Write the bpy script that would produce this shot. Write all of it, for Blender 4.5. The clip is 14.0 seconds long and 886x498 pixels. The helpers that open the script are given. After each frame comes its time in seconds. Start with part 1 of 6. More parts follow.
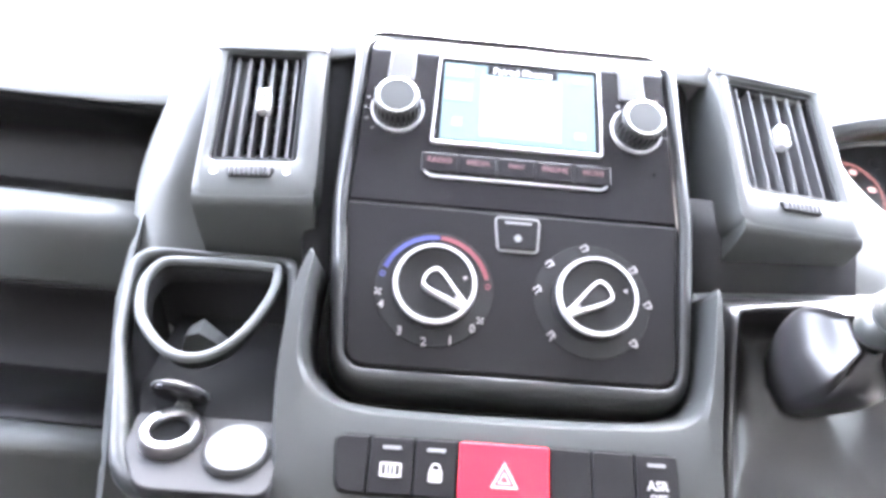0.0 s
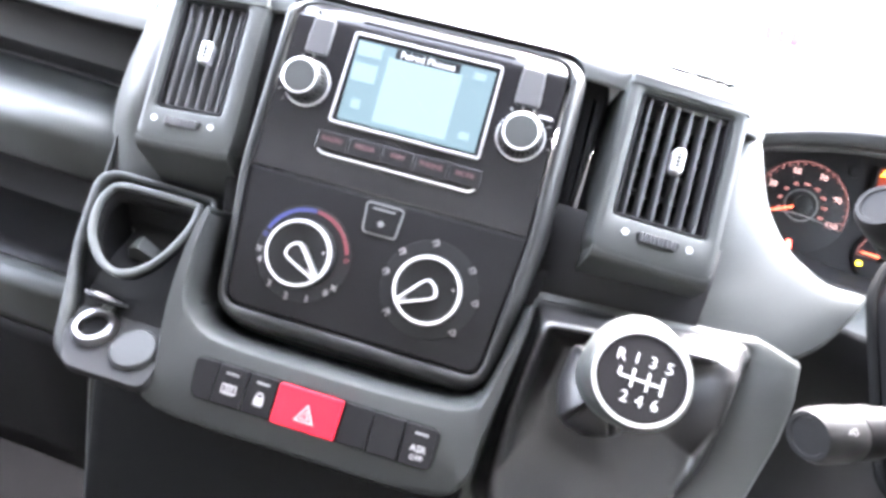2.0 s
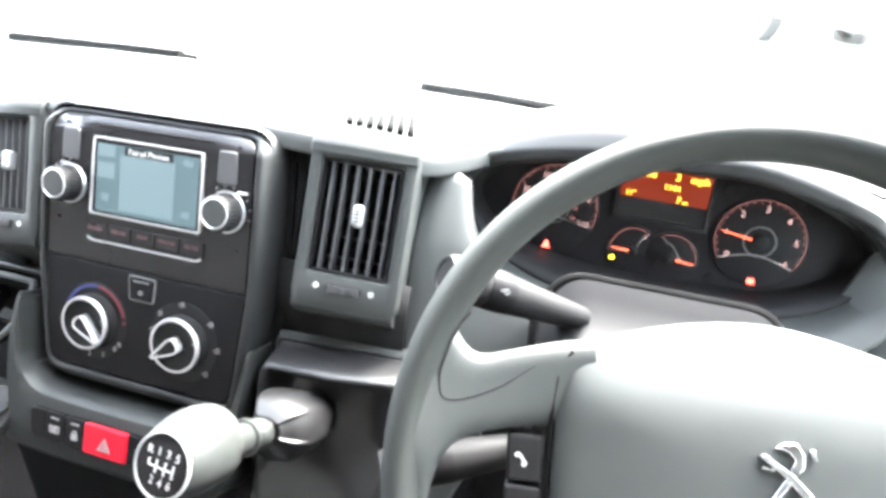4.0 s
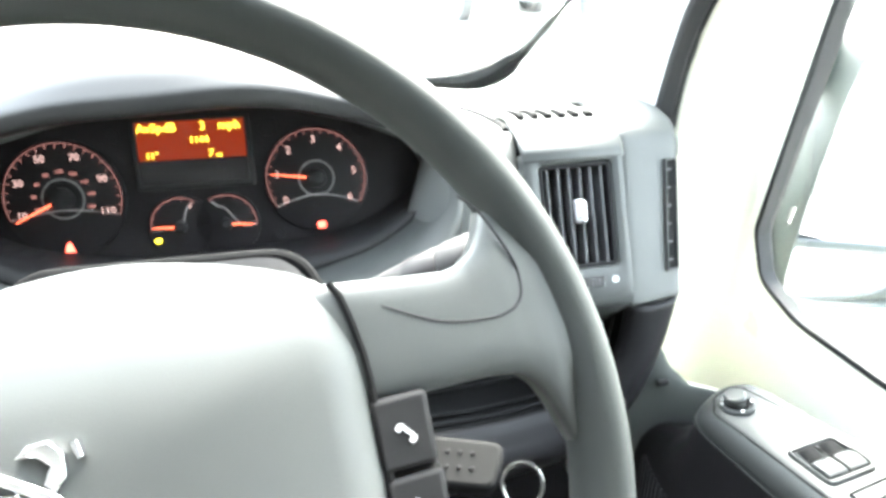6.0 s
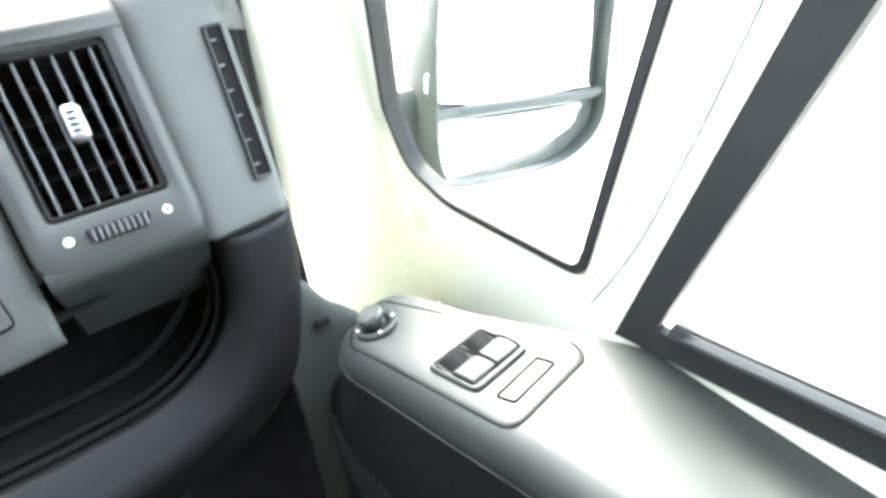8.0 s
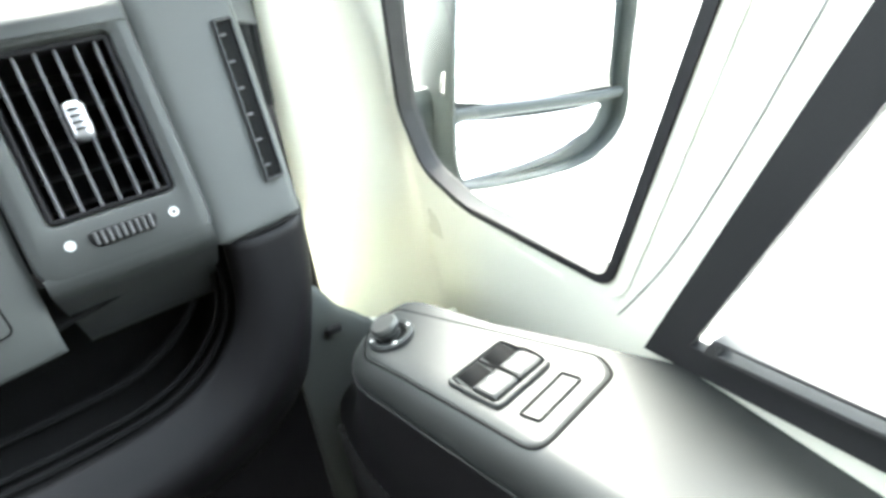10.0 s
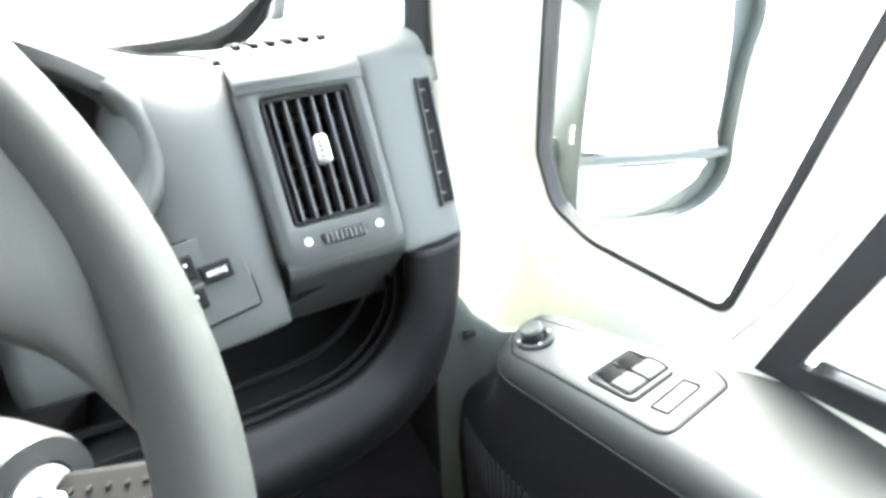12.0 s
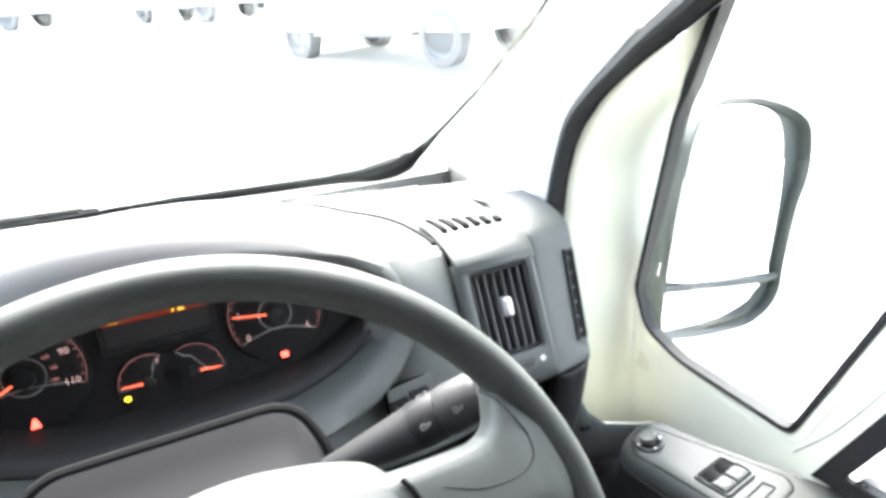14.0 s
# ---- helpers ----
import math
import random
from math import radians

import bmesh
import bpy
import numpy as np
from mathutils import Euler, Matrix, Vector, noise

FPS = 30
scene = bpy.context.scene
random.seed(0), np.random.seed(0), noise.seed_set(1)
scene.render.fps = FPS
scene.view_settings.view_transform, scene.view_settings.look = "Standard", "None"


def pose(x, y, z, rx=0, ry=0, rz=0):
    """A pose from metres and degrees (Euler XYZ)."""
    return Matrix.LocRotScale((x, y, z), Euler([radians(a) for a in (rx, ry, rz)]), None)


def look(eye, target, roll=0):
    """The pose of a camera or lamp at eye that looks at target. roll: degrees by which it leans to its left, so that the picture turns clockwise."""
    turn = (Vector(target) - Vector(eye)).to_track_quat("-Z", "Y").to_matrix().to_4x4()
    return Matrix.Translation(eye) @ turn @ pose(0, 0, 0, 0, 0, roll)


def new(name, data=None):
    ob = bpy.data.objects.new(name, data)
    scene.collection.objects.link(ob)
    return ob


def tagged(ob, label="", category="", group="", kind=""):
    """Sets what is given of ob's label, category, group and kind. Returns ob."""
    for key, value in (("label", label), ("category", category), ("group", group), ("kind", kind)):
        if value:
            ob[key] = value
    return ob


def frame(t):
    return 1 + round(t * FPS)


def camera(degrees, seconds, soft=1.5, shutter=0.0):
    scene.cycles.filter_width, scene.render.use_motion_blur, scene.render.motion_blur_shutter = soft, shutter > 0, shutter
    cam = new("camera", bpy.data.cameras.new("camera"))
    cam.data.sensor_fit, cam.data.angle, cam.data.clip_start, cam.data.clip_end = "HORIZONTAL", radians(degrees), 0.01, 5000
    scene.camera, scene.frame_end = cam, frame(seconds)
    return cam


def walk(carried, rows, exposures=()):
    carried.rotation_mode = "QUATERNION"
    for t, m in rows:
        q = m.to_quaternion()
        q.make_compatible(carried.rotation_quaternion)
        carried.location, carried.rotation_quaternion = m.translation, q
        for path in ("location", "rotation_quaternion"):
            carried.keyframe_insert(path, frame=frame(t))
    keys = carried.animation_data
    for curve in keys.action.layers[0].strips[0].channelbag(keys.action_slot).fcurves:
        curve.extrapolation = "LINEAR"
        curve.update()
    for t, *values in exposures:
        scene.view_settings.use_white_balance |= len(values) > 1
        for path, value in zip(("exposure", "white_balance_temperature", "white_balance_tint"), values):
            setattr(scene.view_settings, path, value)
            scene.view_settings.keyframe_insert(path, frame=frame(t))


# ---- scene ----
cam = camera(75.0, 14.0, soft=3.5)
PATH = [
    (0, (-0.003, -0.037, 0.954), (0.051, 1.962, 1.007), 6.2),
    (0.5, (0.019, -0.037, 1.007), (0.062, 1.962, 1.013), 6.5),
    (1, (0.067, -0.042, 1.027), (0.08, 1.958, 0.987), 7.0),
    (1.5, (0.128, -0.044, 1.098), (0.124, 1.941, 0.851), 12.7),
    (2, (0.173, -0.076, 1.119), (-0.044, 1.822, 0.527), 15.3),
    (2.2, (0.201, -0.058, 1.173), (-0.14, 1.708, 0.299), 13.4),
    (4.3, (0.534, -0.01, 1.33), (0.109, 1.71, 0.401), 3.8),
    (4.5, (0.554, -0.001, 1.325), (0.183, 1.737, 0.408), 3.5),
    (5, (0.596, 0.025, 1.318), (0.402, 1.794, 0.405), 2.1),
    (5.5, (0.642, 0.051, 1.298), (0.598, 1.832, 0.389), 0.7),
    (6, (0.722, 0.091, 1.25), (0.949, 1.871, 0.365), -1.4),
    (6.5, (0.792, 0.096, 1.229), (1.291, 1.807, 0.322), -4.5),
    (7, (0.851, 0.098, 1.197), (1.498, 1.734, 0.245), -6.6),
    (7.5, (0.902, 0.128, 1.156), (1.688, 1.674, 0.16), -7.4),
    (7.7, (0.914, 0.147, 1.148), (1.752, 1.631, 0.101), -7.0),
    (9.8, (0.92, 0.17, 1.129), (1.728, 1.664, 0.074), -7.3),
    (10, (0.92, 0.174, 1.135), (1.732, 1.673, 0.089), -7.0),
    (10.5, (0.898, 0.176, 1.134), (1.706, 1.72, 0.153), -6.6),
    (11, (0.881, 0.18, 1.124), (1.635, 1.783, 0.195), -6.0),
    (11.5, (0.852, 0.161, 1.14), (1.561, 1.794, 0.228), -5.3),
    (12, (0.824, 0.132, 1.172), (1.496, 1.778, 0.257), -4.9),
    (12.5, (0.807, 0.12, 1.22), (1.465, 1.77, 0.3), -4.7),
    (13, (0.775, 0.109, 1.291), (1.436, 1.761, 0.377), -4.5),
    (13.5, (0.725, 0.104, 1.347), (1.401, 1.77, 0.47), -4.0),
    (14, (0.653, 0.073, 1.364), (1.306, 1.773, 0.537), -3.6),
]
walk(cam, [(t, look(eye, target, roll)) for t, eye, target, roll in PATH],
     [(0, 7.3, 6300, 18), (1.5, 7.12, 6330, 17), (2.1, 6.6, 6350, 16), (4.4, 5.75, 6500, 8), (7, 5.85, 6550, 5), (9.6, 5.1, 6600, 4), (10.6, 5.48, 6600, 4), (12, 5.82, 6560, 6), (13.2, 5.58, 6520, 8), (14, 4.95, 6500, 10)])

# ---- world and light ----
world = bpy.data.worlds.new("sky")
scene.world = world
world.use_nodes = True
wn = world.node_tree
sky = wn.nodes.new("ShaderNodeTexSky")
sky.sky_type = "NISHITA"
sky.sun_disc = False
sky.sun_elevation, sky.sun_rotation = radians(49), radians(16)
sky.air_density, sky.dust_density, sky.ozone_density = 1.0, 4.0, 1.0
haze = wn.nodes.new("ShaderNodeHueSaturation")
haze.inputs["Saturation"].default_value = 0.45
wn.links.new(sky.outputs[0], haze.inputs["Color"])
wn.links.new(haze.outputs[0], wn.nodes["Background"].inputs[0])
wn.nodes["Background"].inputs[1].default_value = 0.15
sun_data = bpy.data.lights.new("sun", "SUN")
sun_data.energy, sun_data.angle, sun_data.color = 1.5, radians(30), (1.0, 0.97, 0.93)
sun = new("sun", sun_data)
sun.matrix_world = look((4, 14, 17), (0, 0, 0))


# ---- mesh helpers ----
ORIGIN = {}


def thing(name, at, label, category, group="", kind=""):
    ob = new(name)
    ob.empty_display_size = 0.05
    ob.location = at
    ORIGIN[ob.name] = Vector(at)
    return tagged(ob, label, category, group, kind)


def finish(bm, name, mat, origin, sharp=32):
    bmesh.ops.remove_doubles(bm, verts=bm.verts, dist=1e-6)
    bmesh.ops.recalc_face_normals(bm, faces=bm.faces)
    lim = radians(sharp)
    cap = bm.faces.layers.int.get("cap")
    for f in bm.faces:
        f.smooth = not (cap and f[cap])
    for e in bm.edges:
        if len(e.link_faces) == 2 and e.calc_face_angle(0) > lim:
            e.smooth = False
    bm.transform(Matrix.Translation(-origin))
    me = bpy.data.meshes.new(name)
    bm.to_mesh(me)
    bm.free()
    me.materials.append(mat)
    return me


def part(name, bm, mat, parent, label="", thick=0.0, sharp=32):
    origin = ORIGIN[parent.name]
    ob = new(name, finish(bm, name, mat, origin, sharp))
    ob.parent = parent
    ORIGIN[ob.name] = origin
    if thick:
        mod = ob.modifiers.new("skin", "SOLIDIFY")
        mod.thickness, mod.offset = thick, -1.0
    if label:
        ob["label"] = label
    return ob


def solo(name, bm, mat, label, category, group="", kind="", thick=0.0, sharp=32):
    ob = new(name, finish(bm, name, mat, Vector((0, 0, 0)), sharp))
    ORIGIN[ob.name] = Vector((0, 0, 0))
    if thick:
        mod = ob.modifiers.new("skin", "SOLIDIFY")
        mod.thickness, mod.offset = thick, -1.0
    return tagged(ob, label, category, group, kind)


def face_frame(o, lean, yaw=0.0, roll=0.0):
    """Local u to the right, v up a face that leans back, w out of it."""
    return Matrix.Translation(o) @ pose(0, 0, 0, 0, 0, yaw) @ pose(0, 0, 0, 90 - lean) @ pose(0, 0, 0, 0, 0, roll)


def rpoly(pts, r, n=5):
    """A polygon with rounded corners; r one radius or one for each corner."""
    out, m = [], len(pts)
    for i in range(m):
        p, a, b = Vector(pts[i]), Vector(pts[i - 1]), Vector(pts[(i + 1) % m])
        rr = r[i] if isinstance(r, (list, tuple)) else r
        da, db = (a - p).normalized(), (b - p).normalized()
        ang = da.angle(db)
        d = min(rr / math.tan(ang / 2), (a - p).length * 0.49, (b - p).length * 0.49)
        if rr <= 0 or d < 1e-6:
            out += [p.copy() for _ in range(n + 1)]
            continue
        p0, p1 = p + da * d, p + db * d
        for k in range(n + 1):
            t = k / n
            out.append(p0 * (1 - t) ** 2 + p * 2 * t * (1 - t) + p1 * t * t)
    return [(q.x, q.y) for q in out]


def rect(cx, cy, w, h, r=0.0, n=5):
    return rpoly([(cx - w / 2, cy - h / 2), (cx + w / 2, cy - h / 2), (cx + w / 2, cy + h / 2), (cx - w / 2, cy + h / 2)], r, n)


def circle(cx, cy, r, n=32):
    return [(cx + r * math.cos(2 * math.pi * k / n), cy + r * math.sin(2 * math.pi * k / n)) for k in range(n)]


def inset(pts, d):
    m, out = len(pts), []
    area = sum(pts[i - 1][0] * pts[i][1] - pts[i][0] * pts[i - 1][1] for i in range(m))
    s = 1 if area > 0 else -1
    for i in range(m):
        j, k = i, i
        a, p, b = Vector(pts[i - 1]), Vector(pts[i]), Vector(pts[(i + 1) % m])
        e1, e2 = p - a, b - p
        if e1.length < 1e-7:
            e1 = p - Vector(pts[i - 2])
        if e2.length < 1e-7:
            e2 = Vector(pts[(i + 2) % m]) - p
        nrm = Vector((-e1.y, e1.x)).normalized() + Vector((-e2.y, e2.x)).normalized()
        nrm = nrm.normalized() if nrm.length > 1e-6 else Vector((0, 0))
        out.append((p.x + s * nrm.x * d, p.y + s * nrm.y * d))
    return out


def loops(bm, rings, M=Matrix(), cap0=True, cap1=True, closed=True):
    """Skin through rings of equally many points."""
    cap = bm.faces.layers.int.get("cap") or bm.faces.layers.int.new("cap")
    vs = [[bm.verts.new(M @ Vector(p)) for p in ring] for ring in rings]
    n = len(rings[0])
    for a, b in zip(vs, vs[1:]):
        for i in range(n if closed else n - 1):
            j = (i + 1) % n
            bm.faces.new((a[i], a[j], b[j], b[i]))
    if cap0 and closed:
        bm.faces.new(vs[0][::-1])[cap] = 1
    if cap1 and closed:
        bm.faces.new(vs[-1])[cap] = 1
    return bm


def prism(bm, pts, M, w0, w1, bev=0.0, dome=0.0):
    """A plate from w0 to w1 with a rounded front edge."""
    rings = [[(x, y, w0) for x, y in pts]]
    if bev > 0:
        for k in range(4):
            a = k / 3 * math.pi / 2
            q = inset(pts, bev * (1 - math.cos(a)))
            rings.append([(x, y, w1 - bev + bev * math.sin(a)) for x, y in q])
    else:
        rings.append([(x, y, w1) for x, y in pts])
    if dome:
        q = rings[-1]
        cx, cy = sum(p[0] for p in q) / len(q), sum(p[1] for p in q) / len(q)
        for s, h in ((0.75, 0.45), (0.45, 0.8), (0.15, 0.98)):
            rings.append([(cx + (p[0] - cx) * s, cy + (p[1] - cy) * s, p[2] + dome * h) for p in q])
    return loops(bm, rings, M)


def holed(bm, outer, inner, M, w0, w1, bev=0.0):
    """A plate with one opening; outer and inner have equally many points."""
    if bev > 0:
        rings = [[(x, y, w0) for x, y in outer], [(x, y, w1 - bev) for x, y in outer],
                 [(x, y, w1 - bev * 0.3) for x, y in inset(outer, bev * 0.3)], [(x, y, w1) for x, y in inset(outer, bev)],
                 [(x, y, w1) for x, y in inset(inner, -bev)], [(x, y, w1 - bev * 0.3) for x, y in inset(inner, -bev * 0.3)],
                 [(x, y, w1 - bev) for x, y in inner], [(x, y, w0) for x, y in inner]]
    else:
        rings = [[(x, y, w) for x, y in c] for c, w in ((outer, w0), (outer, w1), (inner, w1), (inner, w0))]
    loops(bm, rings + [rings[0]], M, False, False)
    return bm


def lathe(bm, prof, M, n=32, cap0=True, cap1=True):
    rings = [[(r * math.cos(2 * math.pi * k / n), r * math.sin(2 * math.pi * k / n), h) for k in range(n)] for r, h in prof]
    return loops(bm, rings, M, cap0, cap1)


def tube(bm, path, r, n=10, closed=False, flat=1.0):
    """A round bar along points; r one radius or one a point."""
    P = [Vector(p) for p in path]
    m, rings, up = len(P), [], None
    for i, p in enumerate(P):
        t = (P[(i + 1) % m] - P[i - 1]) if closed else (P[min(i + 1, m - 1)] - P[max(i - 1, 0)])
        t.normalize()
        if up is None:
            up = Vector((0, 0, 1)) if abs(t.z) < 0.9 else Vector((0, 1, 0))
        up = (up - t * up.dot(t)).normalized()
        sd = t.cross(up)
        rr = r[i] if isinstance(r, (list, tuple)) else r
        rings.append([p + (up * math.sin(2 * math.pi * k / n) + sd * flat * math.cos(2 * math.pi * k / n)) * rr for k in range(n)])
    if closed:
        return loops(bm, rings + [rings[0]], Matrix(), False, False)
    return loops(bm, rings)


def spline(pts, n=6, closed=False):
    """A smooth line through points (any dimension)."""
    P = [np.array(p, float) for p in pts]
    m, out = len(P), []
    for i in range(m if closed else m - 1):
        if closed:
            a, b, c, d = P[i - 1], P[i], P[(i + 1) % m], P[(i + 2) % m]
        else:
            a, b, c, d = P[max(i - 1, 0)], P[i], P[i + 1], P[min(i + 2, m - 1)]
        for k in range(n):
            t = k / n
            out.append(tuple(0.5 * (2 * b + (c - a) * t + (2 * a - 5 * b + 4 * c - d) * t * t + (3 * b - a - 3 * c + d) * t ** 3)))
    if not closed:
        out.append(tuple(P[-1]))
    return out


def sheet(bm, rows):
    """A skin through rows of equally many points, open on all sides."""
    vs = [[bm.verts.new(Vector(p)) for p in row] for row in rows]
    for a, b in zip(vs, vs[1:]):
        for i in range(len(a) - 1):
            bm.faces.new((a[i], a[i + 1], b[i + 1], b[i]))
    return bm


def smooth_sheet(bm, rows, nu=4, nv=4):
    fine = [spline(r, nv) for r in rows]
    cols = [spline([r[i] for r in fine], nu) for i in range(len(fine[0]))]
    return sheet(bm, [[c[j] for c in cols] for j in range(len(cols[0]))])


def box(bm, cx, cy, cz, sx, sy, sz, M=Matrix(), bev=0.0):
    return prism(bm, rect(cx, cy, sx, sy, bev), M, cz - sz / 2, cz + sz / 2, bev)


def word(name, body, size, M, mat, parent, heavy=0.0, label=""):
    cu = bpy.data.curves.new(name, "FONT")
    cu.body, cu.size, cu.align_x, cu.align_y, cu.offset, cu.extrude = body, size, "CENTER", "CENTER", heavy, 0.0002
    cu.resolution_u = 2
    tmp = bpy.data.objects.new("tmp", cu)
    scene.collection.objects.link(tmp)
    me = bpy.data.meshes.new_from_object(tmp.evaluated_get(bpy.context.evaluated_depsgraph_get()))
    bpy.data.objects.remove(tmp)
    me.transform(Matrix.Translation(-ORIGIN[parent.name]) @ M)
    me.materials.clear()
    me.materials.append(mat)
    me.name = name
    ob = new(name, me)
    ob.parent = parent
    ORIGIN[ob.name] = ORIGIN[parent.name]
    if label:
        ob["label"] = label
    return ob


def at(M, u, v, w=0.0, turn=0.0):
    return M @ pose(u, v, w, 0, 0, turn)


B = bmesh.new


# ---- materials ----
def material(name, col, rough=0.5, metal=0.0, grain=0.0, grain_scale=900.0, mottle=0.12, mottle_scale=14.0, coat=0.0, spec=0.5, wear=0.06):
    m = bpy.data.materials.new(name)
    m.use_nodes = True
    nt = m.node_tree
    b = nt.nodes["Principled BSDF"]
    b.inputs["Metallic"].default_value = metal
    b.inputs["Coat Weight"].default_value = coat
    b.inputs["Specular IOR Level"].default_value = spec
    tc = nt.nodes.new("ShaderNodeTexCoord")
    n1 = nt.nodes.new("ShaderNodeTexNoise")
    n1.inputs["Scale"].default_value, n1.inputs["Detail"].default_value = mottle_scale, 5
    n2 = nt.nodes.new("ShaderNodeTexNoise")
    n2.inputs["Scale"].default_value, n2.inputs["Detail"].default_value = grain_scale, 2
    for n in (n1, n2):
        nt.links.new(tc.outputs["Object"], n.inputs["Vector"])
    ramp = nt.nodes.new("ShaderNodeMix")
    ramp.data_type = "RGBA"
    ramp.inputs["A"].default_value = (*[c * (1 - mottle) for c in col], 1)
    ramp.inputs["B"].default_value = (*[min(1, c * (1 + mottle)) for c in col], 1)
    nt.links.new(n1.outputs["Fac"], ramp.inputs["Factor"])
    nt.links.new(ramp.outputs["Result"], b.inputs["Base Color"])
    mr = nt.nodes.new("ShaderNodeMapRange")
    mr.inputs["To Min"].default_value, mr.inputs["To Max"].default_value = max(0.02, rough - wear), min(1, rough + wear)
    nt.links.new(n1.outputs["Fac"], mr.inputs["Value"])
    nt.links.new(mr.outputs[0], b.inputs["Roughness"])
    if grain > 0:
        bp = nt.nodes.new("ShaderNodeBump")
        bp.inputs["Strength"].default_value, bp.inputs["Distance"].default_value = grain, 0.0006
        nt.links.new(n2.outputs["Fac"], bp.inputs["Height"])
        nt.links.new(bp.outputs[0], b.inputs["Normal"])
    return m


def glowing(name, col, strength):
    m = bpy.data.materials.new(name)
    m.use_nodes = True
    b = m.node_tree.nodes["Principled BSDF"]
    b.inputs["Base Color"].default_value = (0.005, 0.005, 0.005, 1)
    b.inputs["Roughness"].default_value = 0.5
    b.inputs["Specular IOR Level"].default_value = 0.15
    b.inputs["Emission Color"].default_value = (*col, 1)
    b.inputs["Emission Strength"].default_value = strength
    return m


def glazing(name, tint):
    m = bpy.data.materials.new(name)
    m.use_nodes = True
    nt = m.node_tree
    nt.nodes.remove(nt.nodes["Principled BSDF"])
    tr, gl, mx = (nt.nodes.new("ShaderNode" + k) for k in ("BsdfTransparent", "BsdfGlossy", "MixShader"))
    tr.inputs[0].default_value = (*tint, 1)
    gl.inputs["Roughness"].default_value = 0.01
    mx.inputs[0].default_value = 0.03
    nt.links.new(tr.outputs[0], mx.inputs[1])
    nt.links.new(gl.outputs[0], mx.inputs[2])
    nt.links.new(mx.outputs[0], nt.nodes["Material Output"].inputs[0])
    return m


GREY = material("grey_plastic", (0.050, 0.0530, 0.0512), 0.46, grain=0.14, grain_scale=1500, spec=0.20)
# Lighter copy of the dash grey: light on the top is in the colour.
TOPGREY = material("lit_grey_plastic", (0.066, 0.0690, 0.0672), 0.50, grain=0.14, grain_scale=1500, spec=0.25)
PADG = material("pad_plastic", (0.050, 0.0530, 0.0512), 0.44, grain=0.10, grain_scale=1500, spec=0.20)
SPOKEG = material("spoke_plastic", (0.050, 0.0530, 0.0512), 0.44, grain=0.10, grain_scale=1500, spec=0.20)
STACKG = material("stack_plastic", (0.0185, 0.0190, 0.0190), 0.40, grain=0.12, grain_scale=1500, spec=0.22)
CONSOLEG = material("lower_console_plastic", (0.0225, 0.0240, 0.0234), 0.44, grain=0.14, grain_scale=1500, spec=0.24)
# Darker copy of the dash grey, with the shade on housings and bowl in it.
LOWG = material("dim_grey_plastic", (0.036, 0.0384, 0.0373), 0.46, grain=0.14, grain_scale=1500, spec=0.20)
ARMG = material("armrest_plastic", (0.0195, 0.0212, 0.0208), 0.46, grain=0.12, grain_scale=1500, spec=0.20)
RIMG = material("rim_plastic", (0.0275, 0.0298, 0.0285), 0.55, grain=0.12, grain_scale=1500, spec=0.10)
WHEELG = material("knob_plastic", (0.024, 0.0262, 0.025), 0.38, grain=0.08, grain_scale=1500, spec=0.40)
SLAT = material("slat_plastic", (0.060, 0.060, 0.062), 0.40, grain=0.1, spec=0.3)
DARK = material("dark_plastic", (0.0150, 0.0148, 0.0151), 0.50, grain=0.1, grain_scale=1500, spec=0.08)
SATIN = material("panel_plastic", (0.0095, 0.0092, 0.0097), 0.42, grain=0.06, grain_scale=1500, spec=0.07)
GLOSS = material("gloss_black", (0.0100, 0.0096, 0.0104), 0.22, mottle=0.2, spec=0.25)
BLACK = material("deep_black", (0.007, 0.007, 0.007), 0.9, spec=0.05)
SILVER = material("silver_trim", (0.55, 0.55, 0.56), 0.30, 0.75)
DIMRED = material("dim_red_print", (0.075, 0.030, 0.034), 0.5)
CHROME = material("chrome", (0.75, 0.76, 0.77), 0.12, 1.0)
LEATHER = material("leather", (0.0115, 0.0112, 0.0116), 0.40, spec=0.40, grain=0.08, grain_scale=700)
WHITEINK = material("white_print", (0.46, 0.46, 0.46), 0.5)
GREYINK = material("grey_print", (0.13, 0.13, 0.13), 0.5)
FOOTINK = material("pale_print", (0.24, 0.23, 0.23), 0.5)
RUBBER = material("rubber", (0.024, 0.0245, 0.025), 0.65, grain=0.3, spec=0.3)
SEALGREY = material("grey_rubber", (0.016, 0.0162, 0.0168), 0.65, grain=0.2, spec=0.12)
CREAM = material("cream_paint", (0.67, 0.672, 0.575), 0.3, coat=0.4, mottle=0.03)
WHITEPAINT = material("white_paint", (0.78, 0.78, 0.77), 0.35, coat=0.3, mottle=0.03)
RED = material("red_plastic", (0.42, 0.008, 0.022), 0.4, spec=0.25)
BLUEINK = material("blue_print", (0.015, 0.022, 0.11), 0.5)
REDINK = material("red_print", (0.10, 0.012, 0.018), 0.5)
DIALFACE = material("dial_face", (0.0105, 0.0098, 0.0105), 0.5, spec=0.10)
CARPET = material("floor_carpet", (0.006, 0.006, 0.0065), 0.95, spec=0.05, grain=0.9, grain_scale=500, mottle=0.35)
LINING = material("roof_lining", (0.14, 0.14, 0.135), 0.9, grain=0.3)
WALLDARK = material("unseen_wall_dark", (0.04, 0.04, 0.04), 0.8)
GLASS = glazing("clear_glass", (0.96, 0.98, 0.97))
SOCKET = material("socket_metal", (0.30, 0.29, 0.29), 0.30, 1.0)
MIRROR = material("mirror_silver", (0.9, 0.9, 0.9), 0.02, 1.0, mottle=0.0, wear=0.0)
